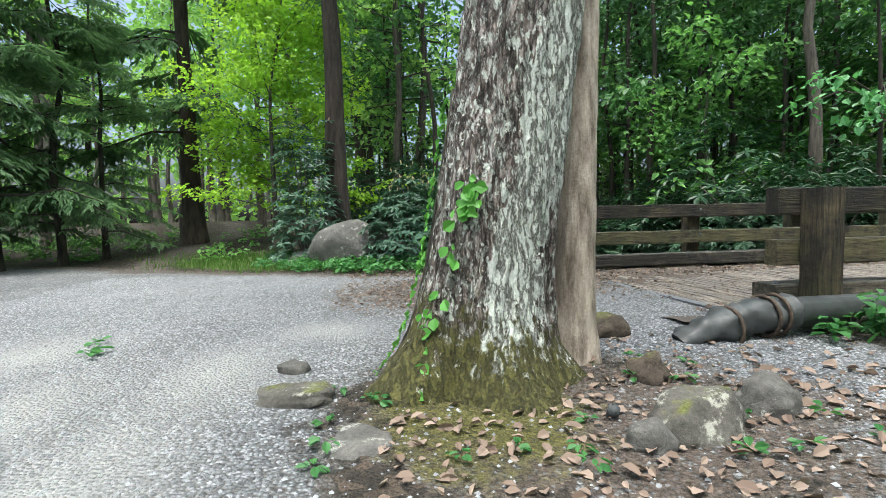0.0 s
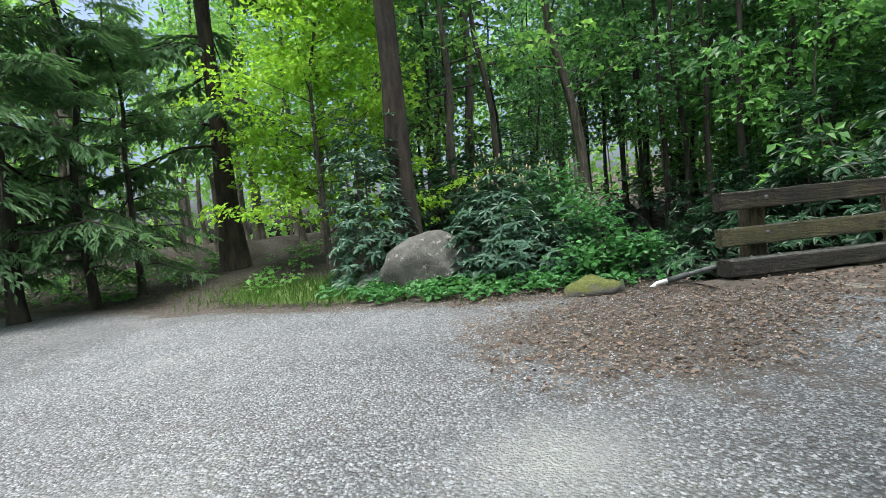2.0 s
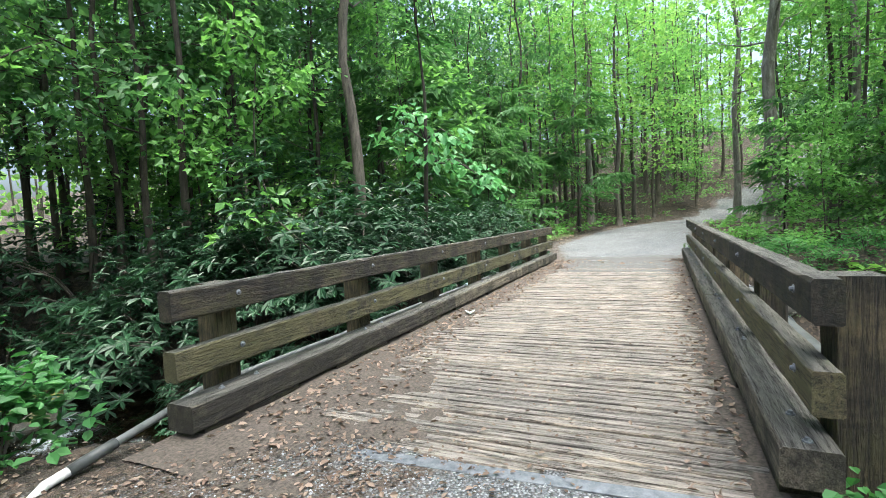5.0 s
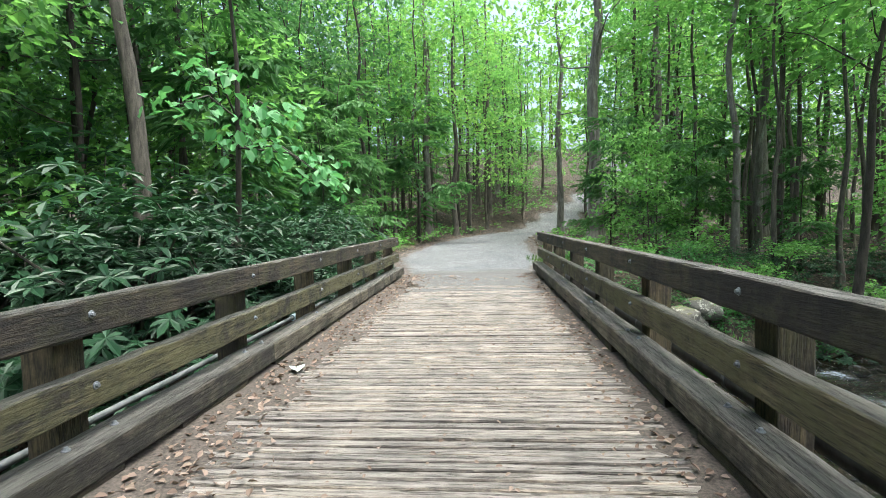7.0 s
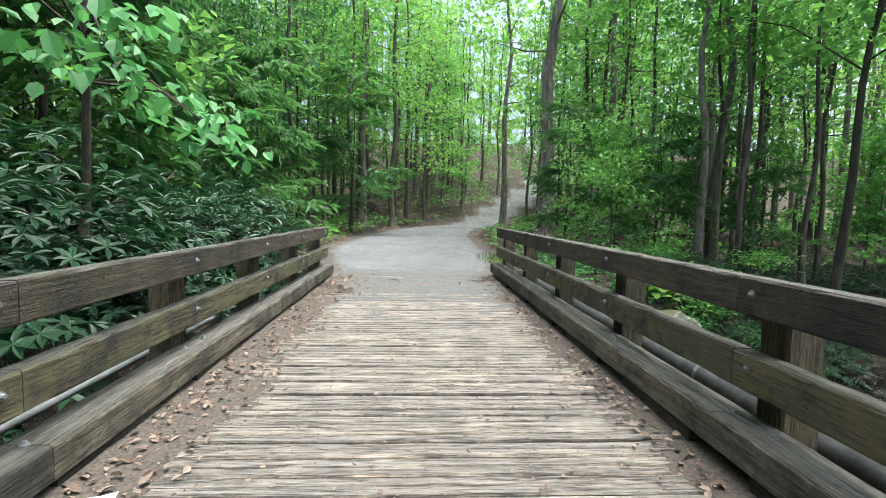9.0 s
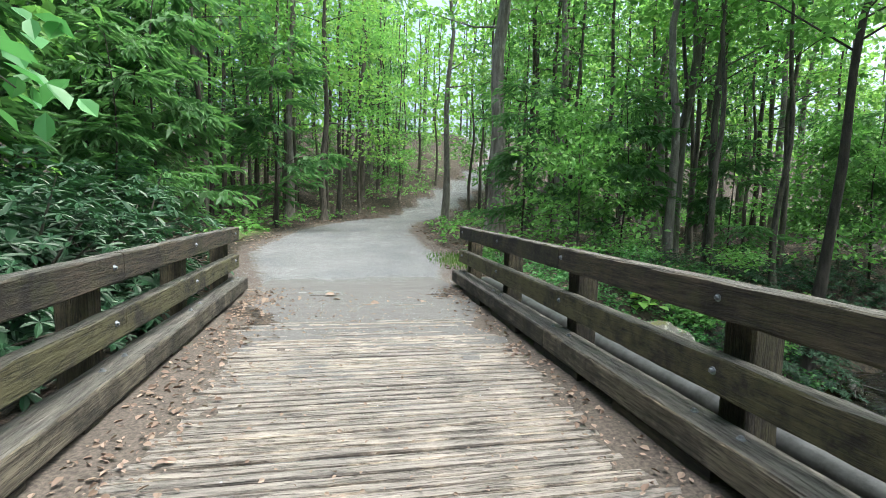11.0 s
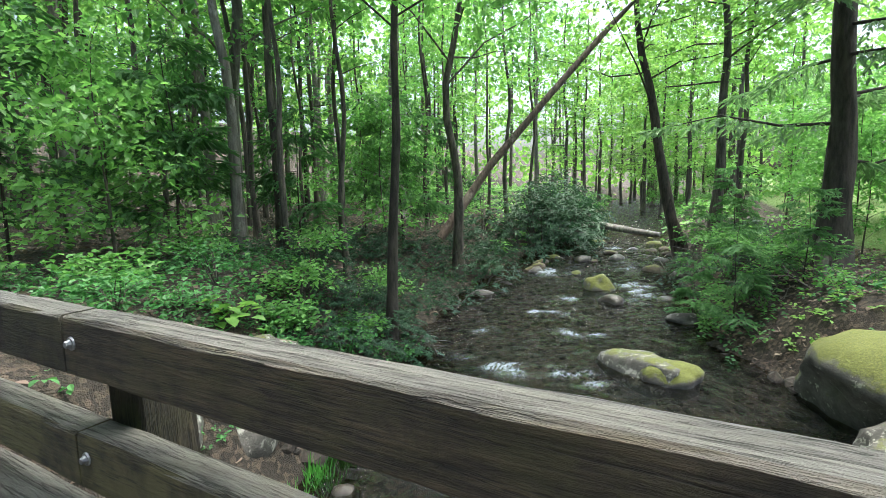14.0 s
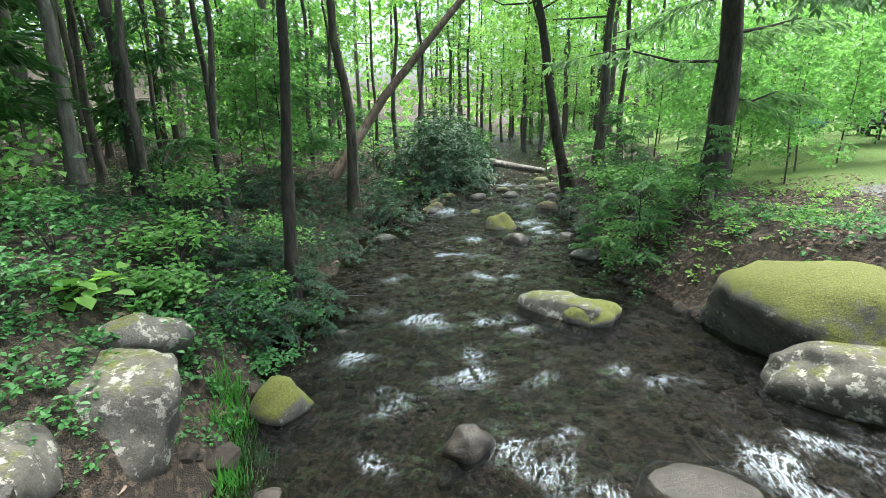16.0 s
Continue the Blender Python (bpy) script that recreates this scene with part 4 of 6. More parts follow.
def rhodo(label, x, y, r, h, seed, whorls=145, buds=0, leaf=None):
    """A mounded shrub of leaf whorls on crooked stems."""
    g = np.random.default_rng(seed)
    b = thing("rhododendron", label, "shrub", "rhododendrons", (x, y, at_ground(x, y)))
    dirs = rand_dirs(g, whorls, -0.15, 1.0)
    rad = g.uniform(0.55, 1.0, whorls) ** 0.5
    lump = np.array([1 + 0.35 * noise.noise(Vector(d * 1.8 + seed)) for d in dirs])
    C = dirs * (rad * lump)[:, None] * (r, r, h)
    C[:, 2] = np.maximum(C[:, 2], 0.08)
    per = 7
    k = np.repeat(np.arange(whorls), per)
    w = np.tile(np.arange(per) * 2 * np.pi / per, whorls) + np.repeat(g.uniform(0, 6, whorls), per) + g.normal(0, 0.15, whorls * per)
    axis = dirs * 0.5 + np.array([0, 0, 0.75])
    axis /= np.linalg.norm(axis, axis=1)[:, None]
    u = np.cross(axis, (0.2, 0.97, 0.1))
    u /= np.linalg.norm(u, axis=1)[:, None]
    v = np.cross(axis, u)
    D = u[k] * np.cos(w)[:, None] + v[k] * np.sin(w)[:, None] + axis[k] * g.uniform(-0.45, 0.35, len(k))[:, None]
    s = g.uniform(0.75, 1.2, len(k))
    part("foliage", leaves(C[k], D, axis[k], 0.15 * s, 0.048 * s, True), leaf or M_RHODO, b)
    for i in range(9):
        c = C[g.integers(whorls)]
        part("stem", tube([(c[0] * 0.1, c[1] * 0.1, -0.15), (c[0] * 0.45, c[1] * 0.4, c[2] * 0.5), tuple(c * 0.95)], [0.022, 0.016, 0.007], 5, 0, False), M_BARK, b)
    if buds:
        top = np.argsort(-C[:, 2])[:buds]
        for i in top:
            part("flower_bud", tube([tuple(C[i]), tuple(C[i] + axis[i] * 0.03), tuple(C[i] + axis[i] * 0.08)], [0.008, 0.016, 0.003], 6), M_BUD, b, "spent tan flower bud")
    return b


RH = [rhodo("dense dark green rhododendron in the forest understorey", 9.5, 10.6, 1.25, 1.5, 31),
      rhodo("leggy rhododendron with whorled leathery leaves", 12.0, 11.0, 1.35, 1.7, 32),
      rhodo("low spreading rhododendron above the creek bank", 7.6, 12.6, 1.4, 1.15, 33)]
rhodo("blue-green rhododendron with spent buds beside a boulder", 0.72, 9.5, 1.0, 1.85, 34, 420, 60, M_RHODO_BLUE)
rhodo("low blue-green rhododendron at the lot's edge", 1.5, 8.95, 0.7, 0.85, 35, 170, 8, M_RHODO_BLUE)
rhodo("tall rhododendron climbing beside a hemlock trunk", -1.45, 10.6, 0.85, 2.9, 36, 420, 14, M_RHODO_BLUE)

# single trees at their places
SPECIAL = [
    ("tall hemlock trunk with reddish ridged bark", -0.8, 10.75, 17, 0.26, M_BARK_RED, M_HEMLOCK, dict(limbs=26, limb_from=0.38, limb_len=3.0, droop=0.3, twigs=10, L=0.36, W=0.1)),
    ("tall pale-barked tree behind the hemlocks", -11.6, 19.3, 20, 0.42, M_BARK_PALE, M_LEAF, dict(limbs=14, limb_from=0.4, limb_len=4.0)),
    ("forked brown forest tree beyond the bridge", 12.1, 12.0, 17, 0.2, M_BARK, M_LEAF, dict(limbs=14, limb_from=0.4, limb_len=3.2)),
    ("brown forest tree with a slight lean", 6.2, 18.4, 17, 0.27, M_BARK, M_LEAF, dict(limbs=14, limb_from=0.4, limb_len=3.2, lean=(-1.6, 0.6))),
    ("stout grey-barked tree beside the road", 25.3, -0.1, 20, 0.36, M_BARK_PALE, M_LEAF, dict(limbs=16, limb_from=0.35, limb_len=4.0)),
    # crowns with limb_len over 4.5 are widened, unseen, to darken the creek
    ("slim mottled tree beside the creek path", 18.9, -3.0, 15, 0.14, M_BARK_PALE, M_LEAF, dict(limbs=16, limb_from=0.48, limb_len=5.2, count=30, spread=1.3)),
    ("dark vine-clad tree on the creek bank", 15.7, -4.2, 13, 0.14, M_BARK_DARK, M_LEAF, dict(limbs=18, limb_from=0.5, limb_len=5.4, count=32, spread=1.4, lean=(-0.3, -0.8))),
    ("stout dark hemlock on the creek bank", 6.9, -10.3, 17, 0.34, M_BARK_DARK, M_HEMLOCK, dict(limbs=28, limb_from=0.14, limb_len=4.0, droop=0.25, twigs=17, L=0.3, W=0.085)),
    ("brown creekside tree leaning over the water", 10.4, -18.4, 17, 0.27, M_BARK_RED, M_LEAF_BRIGHT, dict(limbs=18, limb_from=0.38, limb_len=5.0, count=32, spread=1.3, lean=(3.2, -0.5))),
    ("upright creekside tree in a pair", 9.3, -19.3, 17, 0.25, M_BARK, M_LEAF_BRIGHT, dict(limbs=18, limb_from=0.35, limb_len=4.6, count=30, spread=1.3, lean=(-0.4, 0))),
    ("upright thin creekside tree", 8.3, -20.2, 16, 0.14, M_BARK, M_LEAF_BRIGHT, dict(limbs=12, limb_from=0.3, limb_len=3.0)),
    ("straight pale tree in the creekside woods", 23.5, -16.5, 20, 0.36, M_BARK_PALE, M_LEAF, dict(limbs=12, limb_from=0.45, limb_len=3.6)),
    ("bright green young maple at the wood's edge", -2.6, 13.1, 7.0, 0.08, M_BARK, M_LEAF_SUN_TONED, dict(limbs=34, limb_from=0.08, limb_len=2.6, per=6, count=62, spread=0.62, L=0.13, W=0.1)),
    ("mottled slim tree with patchy lichen", 21.3, -4.9, 15, 0.2, M_BARK_PALE, M_LEAF, dict(limbs=12, limb_from=0.3, limb_len=2.8, lean=(-0.9, 0.3))),
    ("dark creekside tree with a leaning dead trunk against it", 17.4, -11.0, 16, 0.2, M_BARK, M_LEAF, dict(limbs=18, limb_from=0.42, limb_len=5.2, count=32, spread=1.4)),
]
for i, (lab, x, y, H, r0, bark, leaf, kw) in enumerate(SPECIAL):
    tree("hemlock_tree" if leaf is M_HEMLOCK else "broadleaf_tree", lab, "tree", x, y, H, r0, 50 + i, bark, leaf, **kw)

rs = random.Random(77)
taken = [(t[1], t[2]) for t in SPECIAL]


def wood(xa, xb, ya, yb, count, protos, gap, lo, hi, clear):
    made, tries = 0, 0
    while made < count and tries < count * 40:
        tries += 1
        x, y = rs.uniform(xa, xb), rs.uniform(ya, yb)
        if not clear(x, y) or any((x - a) ** 2 + (y - b) ** 2 < gap * gap for a, b in taken):
            continue
        taken.append((x, y))
        copy_thing(rs.choice(protos), at(x, y, rs.uniform(lo, hi), rs.uniform(0, 6.28)))
        made += 1


def off_stream(x, y, m=1.0):
    return x < float(bank_west(y)) - m or x > float(bank_east(y)) + m


def off_road(x, y, m=3.4):
    return abs(y - float(road_mid(x))) > m


for x, y, k in ((3.2, 20.5, 2), (1.0, 22, 0), (5.5, 23, 2), (-4.6, 20.5, 3), (-8.4, 22.5, 3), (-1.2, 18.5, 3), (-15, 17, 0), (-10.2, 16.6, 3), (0.8, 15.6, 3)):
    taken.append((x, y))
    copy_thing(PROTO[k], at(x, y, 0.9, x))
slim_spots = []
for x, y, s in ((20.6, -4.4, 0.55), (20.9, -6.1, 0.6), (19.4, -7.2, 0.5), (22.3, -6.4, 0.65), (18.4, -3.9, 0.45), (18.0, -5.6, 0.5), (23.0, -3.4, 0.6)):
    taken.append((x, y))
    slim_spots.append((x, y, s))
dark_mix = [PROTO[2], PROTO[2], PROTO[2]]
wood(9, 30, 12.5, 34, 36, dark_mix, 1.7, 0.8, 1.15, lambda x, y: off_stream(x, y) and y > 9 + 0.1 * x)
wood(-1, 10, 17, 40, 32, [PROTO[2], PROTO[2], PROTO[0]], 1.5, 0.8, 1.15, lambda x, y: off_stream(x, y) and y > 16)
wood(26, 56, -14, 30, 40, [PROTO[0], PROTO[1], PROTO[3], PROTO[2]], 2.3, 0.85, 1.2, off_road)
wood(20, 42, -44, -4, 22, [PROTO[0], PROTO[1], PROTO[1], PROTO[3]], 2.4, 0.75, 1.1, lambda x, y: off_stream(x, y, 2.5))
wood(-34, 9, -70, -40, 20, [PROTO[3], PROTO[0], PROTO[3]], 3.0, 0.9, 1.2, off_stream)
wood(-34, -9, 17, 48, 17, [PROTO[0], PROTO[3], PROTO[3], PROTO[0], HEM2], 3.0, 0.9, 1.2, lambda x, y: True)
wood(-9, -1, 24, 46, 8, [PROTO[3], PROTO[0]], 2.6, 0.9, 1.2, lambda x, y: True)
# unseen trees behind the start, added for reflections and to close the woods
wood(-34, -14, -30, 10, 8, [PROTO[0], HEM], 4.0, 0.9, 1.2, lambda x, y: True)
wood(7, 21, -62, -33, 30, [PROTO[3], PROTO[0], SAP], 1.6, 0.9, 1.2, lambda x, y: True)
for x, y, s in ((-6.6, 12.9, 0.62), (-9.9, 12.4, 0.85), (-12.0, 12.5, 0.8), (-13.0, 10.4, 0.85), (-7.0, 11.9, 0.75), (-9.1, 11.3, 0.8)):
    copy_thing(HEM, at(x, y, s, rs.uniform(0, 6.28)))
for x, y, s in ((20.2, -1.0, 0.9), (21.6, 0.2, 1.1), (21.4, -2.9, 1.0), (23.4, -1.6, 1.2), (19.2, -5.2, 0.9)):
    copy_thing(rs.choice([SAP, SAP, SAP2]), at(x, y, s, rs.uniform(0, 6.28)))
wood(18, 32, -22, -6, 14, [SAP, SAP2, SAP], 1.2, 0.6, 1.5, lambda x, y: off_stream(x, y, 2.0))
for x, y, s in ((19.0, 10.6, 1.1), (20.3, 11.8, 1.3), (21.5, 10.6, 1.6), (24, 12, 1.7)):
    copy_thing(SAP2, at(x, y, s, x))
wood(27, 50, -6, 22, 9, [SAP, SAP2], 2.0, 0.9, 1.9, off_road)
wood(4, 26, 12, 26, 20, [SAP, SAP, SAP2], 1.4, 0.9, 1.9, lambda x, y: off_stream(x, y) and y > 12)
wood(-12, 7, -36, -22, 10, [SAP], 2.0, 1.0, 1.9, off_stream)

for x, y, s in ((1.5, -20, 1.4), (-0.5, -24, 1.6), (3.6, -18, 1.3), (5.4, -15.5, 1.1), (2.6, -23, 1.5), (4.6, -20.5, 1.4), (-2.5, -22, 1.3), (4.2, -13.0, 0.9), (3.0, -15.5, 1.1), (5.8, -12.6, 0.8), (1.2, -16.8, 1.1)):
    copy_thing(SAP, at(x, y, s, x))

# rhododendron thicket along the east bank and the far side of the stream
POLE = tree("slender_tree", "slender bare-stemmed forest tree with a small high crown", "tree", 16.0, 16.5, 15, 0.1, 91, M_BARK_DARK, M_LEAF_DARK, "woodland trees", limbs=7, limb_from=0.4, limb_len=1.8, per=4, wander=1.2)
POLE2 = tree("slender_tree", "slender grey-stemmed forest tree with a small high crown", "tree", 30.0, 12.5, 16, 0.13, 92, M_BARK, M_LEAF, "woodland trees", limbs=7, limb_from=0.4, limb_len=2.0, per=4, wander=0.9)
for x, y, s in slim_spots:
    copy_thing(POLE2, at(x, y, s + 0.25, y))
wood(1, 22, 13.5, 30, 44, [POLE, POLE, POLE2], 0.8, 0.75, 1.2, lambda x, y: off_stream(x, y, 0.4) and y > 10.5 + 0.12 * x)
wood(25, 48, -8, 24, 30, [POLE2, POLE], 1.0, 0.8, 1.2, off_road)
wood(18.5, 34, -26, -3, 28, [POLE2], 0.9, 0.7, 1.1, lambda x, y: off_stream(x, y, 2.0))
wood(38, 64, -16, 20, 44, [POLE2, PROTO[0], POLE2, PROTO[3], SAP], 1.3, 0.8, 1.2, lambda x, y: off_road(x, y, 2.4))
taken = []
wood(7.6, 18, 8.8, 13.5, 38, RH, 0.95, 0.9, 1.3, lambda x, y: y < 12 + 0.1 * x and x > float(bank_east(y)) - 0.2)
wood(-0.5, 14, 12.5, 19, 24, RH, 1.1, 0.8, 1.3, lambda x, y: off_stream(x, y, 0.0))
wood(15.2, 19.5, -16, -2.5, 30, [RH[2], RH[1]], 0.85, 0.45, 0.8, lambda x, y: off_stream(x, y, 0.3))
wood(15.8, 19.5, -18, -7, 9, [RH[1], RH[0]], 1.2, 1.1, 1.5, lambda x, y: off_stream(x, y, 0.5))
wood(14.6, 19, -30, -15, 14, [RH[1], RH[0]], 1.2, 1.4, 2.1, lambda x, y: off_stream(x, y, 0.0))
wood(6.8, 10.6, -18, -7, 15, [RH[1], RH[2], SAP2], 0.95, 0.4, 0.62, lambda x, y: float(bank_west(y)) - 2.2 < x < float(bank_west(y)) + 0.1)


for x, y, s in ((6.6, 19.2, 1.4), (7.9, 17.6, 1.4), (8.9, 15.9, 1.35), (9.2, 14.3, 1.35), (8.7, 12.9, 1.3), (8.9, 11.6, 1.3), (4.6, 20.4, 1.4), (5.6, 21.6, 1.5), (8.9, 10.2, 1.2), (3.0, 19.0, 1.3), (9.9, 9.2, 1.1), (11.3, 8.9, 1.05), (13.0, 9.0, 1.1), (9.4, 10.3, 1.75), (11.0, 10.7, 1.9), (12.6, 10.9, 1.8), (14.2, 11.0, 1.9), (15.9, 11.3, 1.8), (8.3, 14.6, 1.9), (9.9, 12.6, 2.0), (12.0, 12.9, 2.0), (6.9, 16.4, 1.7), (5.5, 24, 2.0), (7.5, 23.5, 2.0), (3.5, 23.5, 2.0), (9.2, 22, 2.0), (1.5, 21, 1.6), (0.3, 13.8, 1.5), (1.6, 15.0, 1.7), (0.2, 17.5, 1.8), (2.2, 18.0, 1.8), (9.0, 19.5, 1.8)):
    copy_thing(rs.choice(RH), at(x, y, s, rs.uniform(0, 6.28)))
for x, y, s in ((15.3, -2.5, 0.42), (15.7, -1.7, 0.4), (16.3, -3.0, 0.5), (16.1, -4.4, 0.55)):
    copy_thing(RH[1], at(x, y, s, rs.uniform(0, 6.28)))


# branch with large pale leaves that hangs over the railing
def overhang():
    t = thing("overhanging_tree", "young tree whose pale green branch hangs over the railing", "tree", "", (11.2, 9.6, at_ground(11.2, 9.6)))
    z0 = at_ground(11.2, 9.6)
    o = Vector((11.2, 9.6, z0))
    tips = [((9.9, 7.15, 1.95), 0.5), ((10.3, 7.6, 2.25), 0.5), ((9.3, 8.2, 2.55), 0.55), ((9.9, 8.4, 2.9), 0.5), ((8.7, 8.9, 3.0), 0.5), ((10.7, 8.1, 2.5), 0.45), ((9.2, 7.7, 2.9), 0.4), ((8.4, 8.4, 3.4), 0.45)]
    pieces = [tube([(0, 0, -0.2), (0.05, -0.1, 1.5), (-0.2, -0.3, 2.8), (-0.5, -0.5, 4.2), (-0.6, -0.4, 6.5)], [0.06, 0.05, 0.045, 0.035, 0.012], 8, 0.1)]
    P, D = [], []
    g = np.random.default_rng(4)
    for c, r in tips:
        e = Vector(c) - o
        s = Vector((-0.2, -0.3, 2.8 if c[2] < 2.6 else 3.3))
        m = s.lerp(e, 0.55) + Vector((0, 0, 0.25))
        pieces.append(tube([s, m, e], [0.02, 0.012, 0.004], 5, 0, False))
        n = 34
        u = g.uniform(0.3, 1.0, n)
        line = np.array([tuple(m.lerp(e, q)) for q in u])
        P.append(line + g.normal(0, 1, (n, 3)) * (r * 0.55, r * 0.55, 0.08))
        D.append(g.normal(0, 1, (n, 3)) * (1, 1, 0.2) + np.array(tuple((e - m).normalized())) * 0.8 + (0, 0, -0.45))
    P, D = np.concatenate(P), np.concatenate(D)
    s = g.uniform(0.7, 1.25, len(P))
    part("trunk", joined(*pieces), M_BARK_DARK, t, "", True)
    part("foliage", leaves(P, D, np.array([0, 0, 1.0]) + g.normal(0, 0.3, P.shape), 0.19 * s, 0.115 * s, True), leaf_mat("overhang_leaf", (0.075, 0.231, 0.082), (0.163, 0.374, 0.15), 0.4, 0.5), t, "large pale green leaves")


overhang()


def bush(label, x, y, r, h, seed, count, L, leaf, stems=8):
    """A loose shrub: arching stems with tiers of leaves."""
    g = np.random.default_rng(seed)
    t = thing("shrub", label, "shrub", "", (x, y, at_ground(x, y)))
    pieces, P, D = [], [], []
    for i in range(stems):
        w = g.uniform(0, 6.28)
        e = np.array([math.cos(w) * r * g.uniform(0.4, 1), math.sin(w) * r * g.uniform(0.4, 1), h * g.uniform(0.55, 1)])
        m = e * (0.35, 0.35, 0.7)
        pieces.append(tube([(0, 0, -0.1), tuple(m), tuple(e)], [0.012, 0.009, 0.003], 5, 0, False))
        n = count // stems
        u = g.uniform(0.25, 1.05, n)
        c = m + (e - m) * u[:, None]
        P.append(c + g.normal(0, 1, (n, 3)) * (r * 0.3, r * 0.3, 0.07))
        D.append(g.normal(0, 1, (n, 3)) * (1, 1, 0.25) + (0, 0, -0.2))
    P, D = np.concatenate(P), np.concatenate(D)
    s = g.uniform(0.6, 1.2, len(P))
    part("stem", joined(*pieces), M_BARK, t)
    part("foliage", leaves(P, D, np.array([0, 0, 1.0]) + g.normal(0, 0.3, P.shape), L * s, L * 0.62 * s, True), leaf, t)
    return t


for bx, by, br, bh, bs in ((1.95, 8.5, 0.55, 1.2, 1), (1.9, 9.2, 0.6, 1.75, 2), (1.6, 8.1, 0.4, 0.55, 3), (2.1, 8.15, 0.35, 0.6, 4), (1.7, 10.4, 0.7, 1.8, 5)):
    bush("bright green leafy shrub above the creek", bx, by, br, bh, bs, 520, 0.1, M_LEAF_HERB)
for bx, by, br, bh, bs in ((15.6, -1.2, 0.5, 0.6, 6), (16.4, -2.2, 0.7, 0.8, 7), (15.9, -3.3, 0.7, 0.7, 8), (17.4, -3.6, 0.9, 1.0, 9), (16.8, -5.4, 0.9, 0.9, 10), (18.4, -1.6, 0.8, 0.8, 11), (17.2, 0.6, 0.7, 0.6, 12), (8.0, -9.0, 0.9, 0.9, 13), (8.8, -11.5, 0.9, 1.0, 14), (7.4, -11.5, 0.9, 1.2, 15), (9.4, -14.0, 0.9, 1.0, 16), (18.8, 1.8, 0.6, 0.7, 17)):
    bush("leafy green undergrowth shrub on the creek bank", bx, by, br, bh, bs, 460, 0.12, M_LEAF)


for bx, by, br, bh, bs in ((15.1, -0.9, 0.5, 0.45, 60), (15.9, 0.4, 0.55, 0.5, 61), (14.75, -2.0, 0.45, 0.5, 62), (15.4, -2.2, 0.6, 0.7, 63), (16.0, 1.2, 0.5, 0.5, 64), (16.5, -0.6, 0.7, 0.7, 65), (15.0, -3.2, 0.5, 0.6, 66)):
    bush("dark leafy undergrowth among the bank stones", bx, by, br, bh, bs, 300, 0.085, M_LEAF_HERB)
bush("umbrella-leaved bright plant above the bank stones", 15.85, -0.4, 0.34, 0.45, 40, 34, 0.26, M_LEAF_BRIGHT, 5)
bush("young leafy plant at the railing's end", 3.35, 3.0, 0.28, 0.3, 41, 60, 0.11, M_LEAF_HERB, 5)


# ---- the lichened tree at the start ----
def big_trunk(cx, cy, r, H, seed, lean, flare, sides=150, rows=190, plate=0.022, taper=0.03):
    vs, fs = [], []
    for i in range(rows + 1):
        zz = -0.3 + (H + 0.3) * (i / rows) ** 1.3
        t = max(0, zz) / H
        for k in range(sides):
            w = 2 * math.pi * k / sides
            rr = r * (1 - taper * min(max(zz, 0), 3.5))
            lobes = 1 + 0.35 * math.sin(w * 5 + seed) + 0.3 * math.sin(w * 3 + 2 * seed)
            rr += flare * math.exp(-max(0, zz + 0.12) / 0.22) * max(0.25, lobes)
            rr *= 1 + 0.04 * math.sin(3 * w + 0.5 * zz + seed)
            q = Vector((math.cos(w) * 9 * r, math.sin(w) * 9 * r, zz * 1.5))
            rr += plate * (abs(noise.noise(q * 2.2)) * 2 - 0.4) + plate * 0.5 * noise.noise(q * 6)
            vs.append((cx + lean[0] * t * H + rr * math.cos(w), cy + lean[1] * t * H + rr * math.sin(w), zz))
    for i in range(rows):
        for k in range(sides):
            q = (k + 1) % sides
            fs.append((i * sides + k, i * sides + q, (i + 1) * sides + q, (i + 1) * sides + k))
    return vs, fs


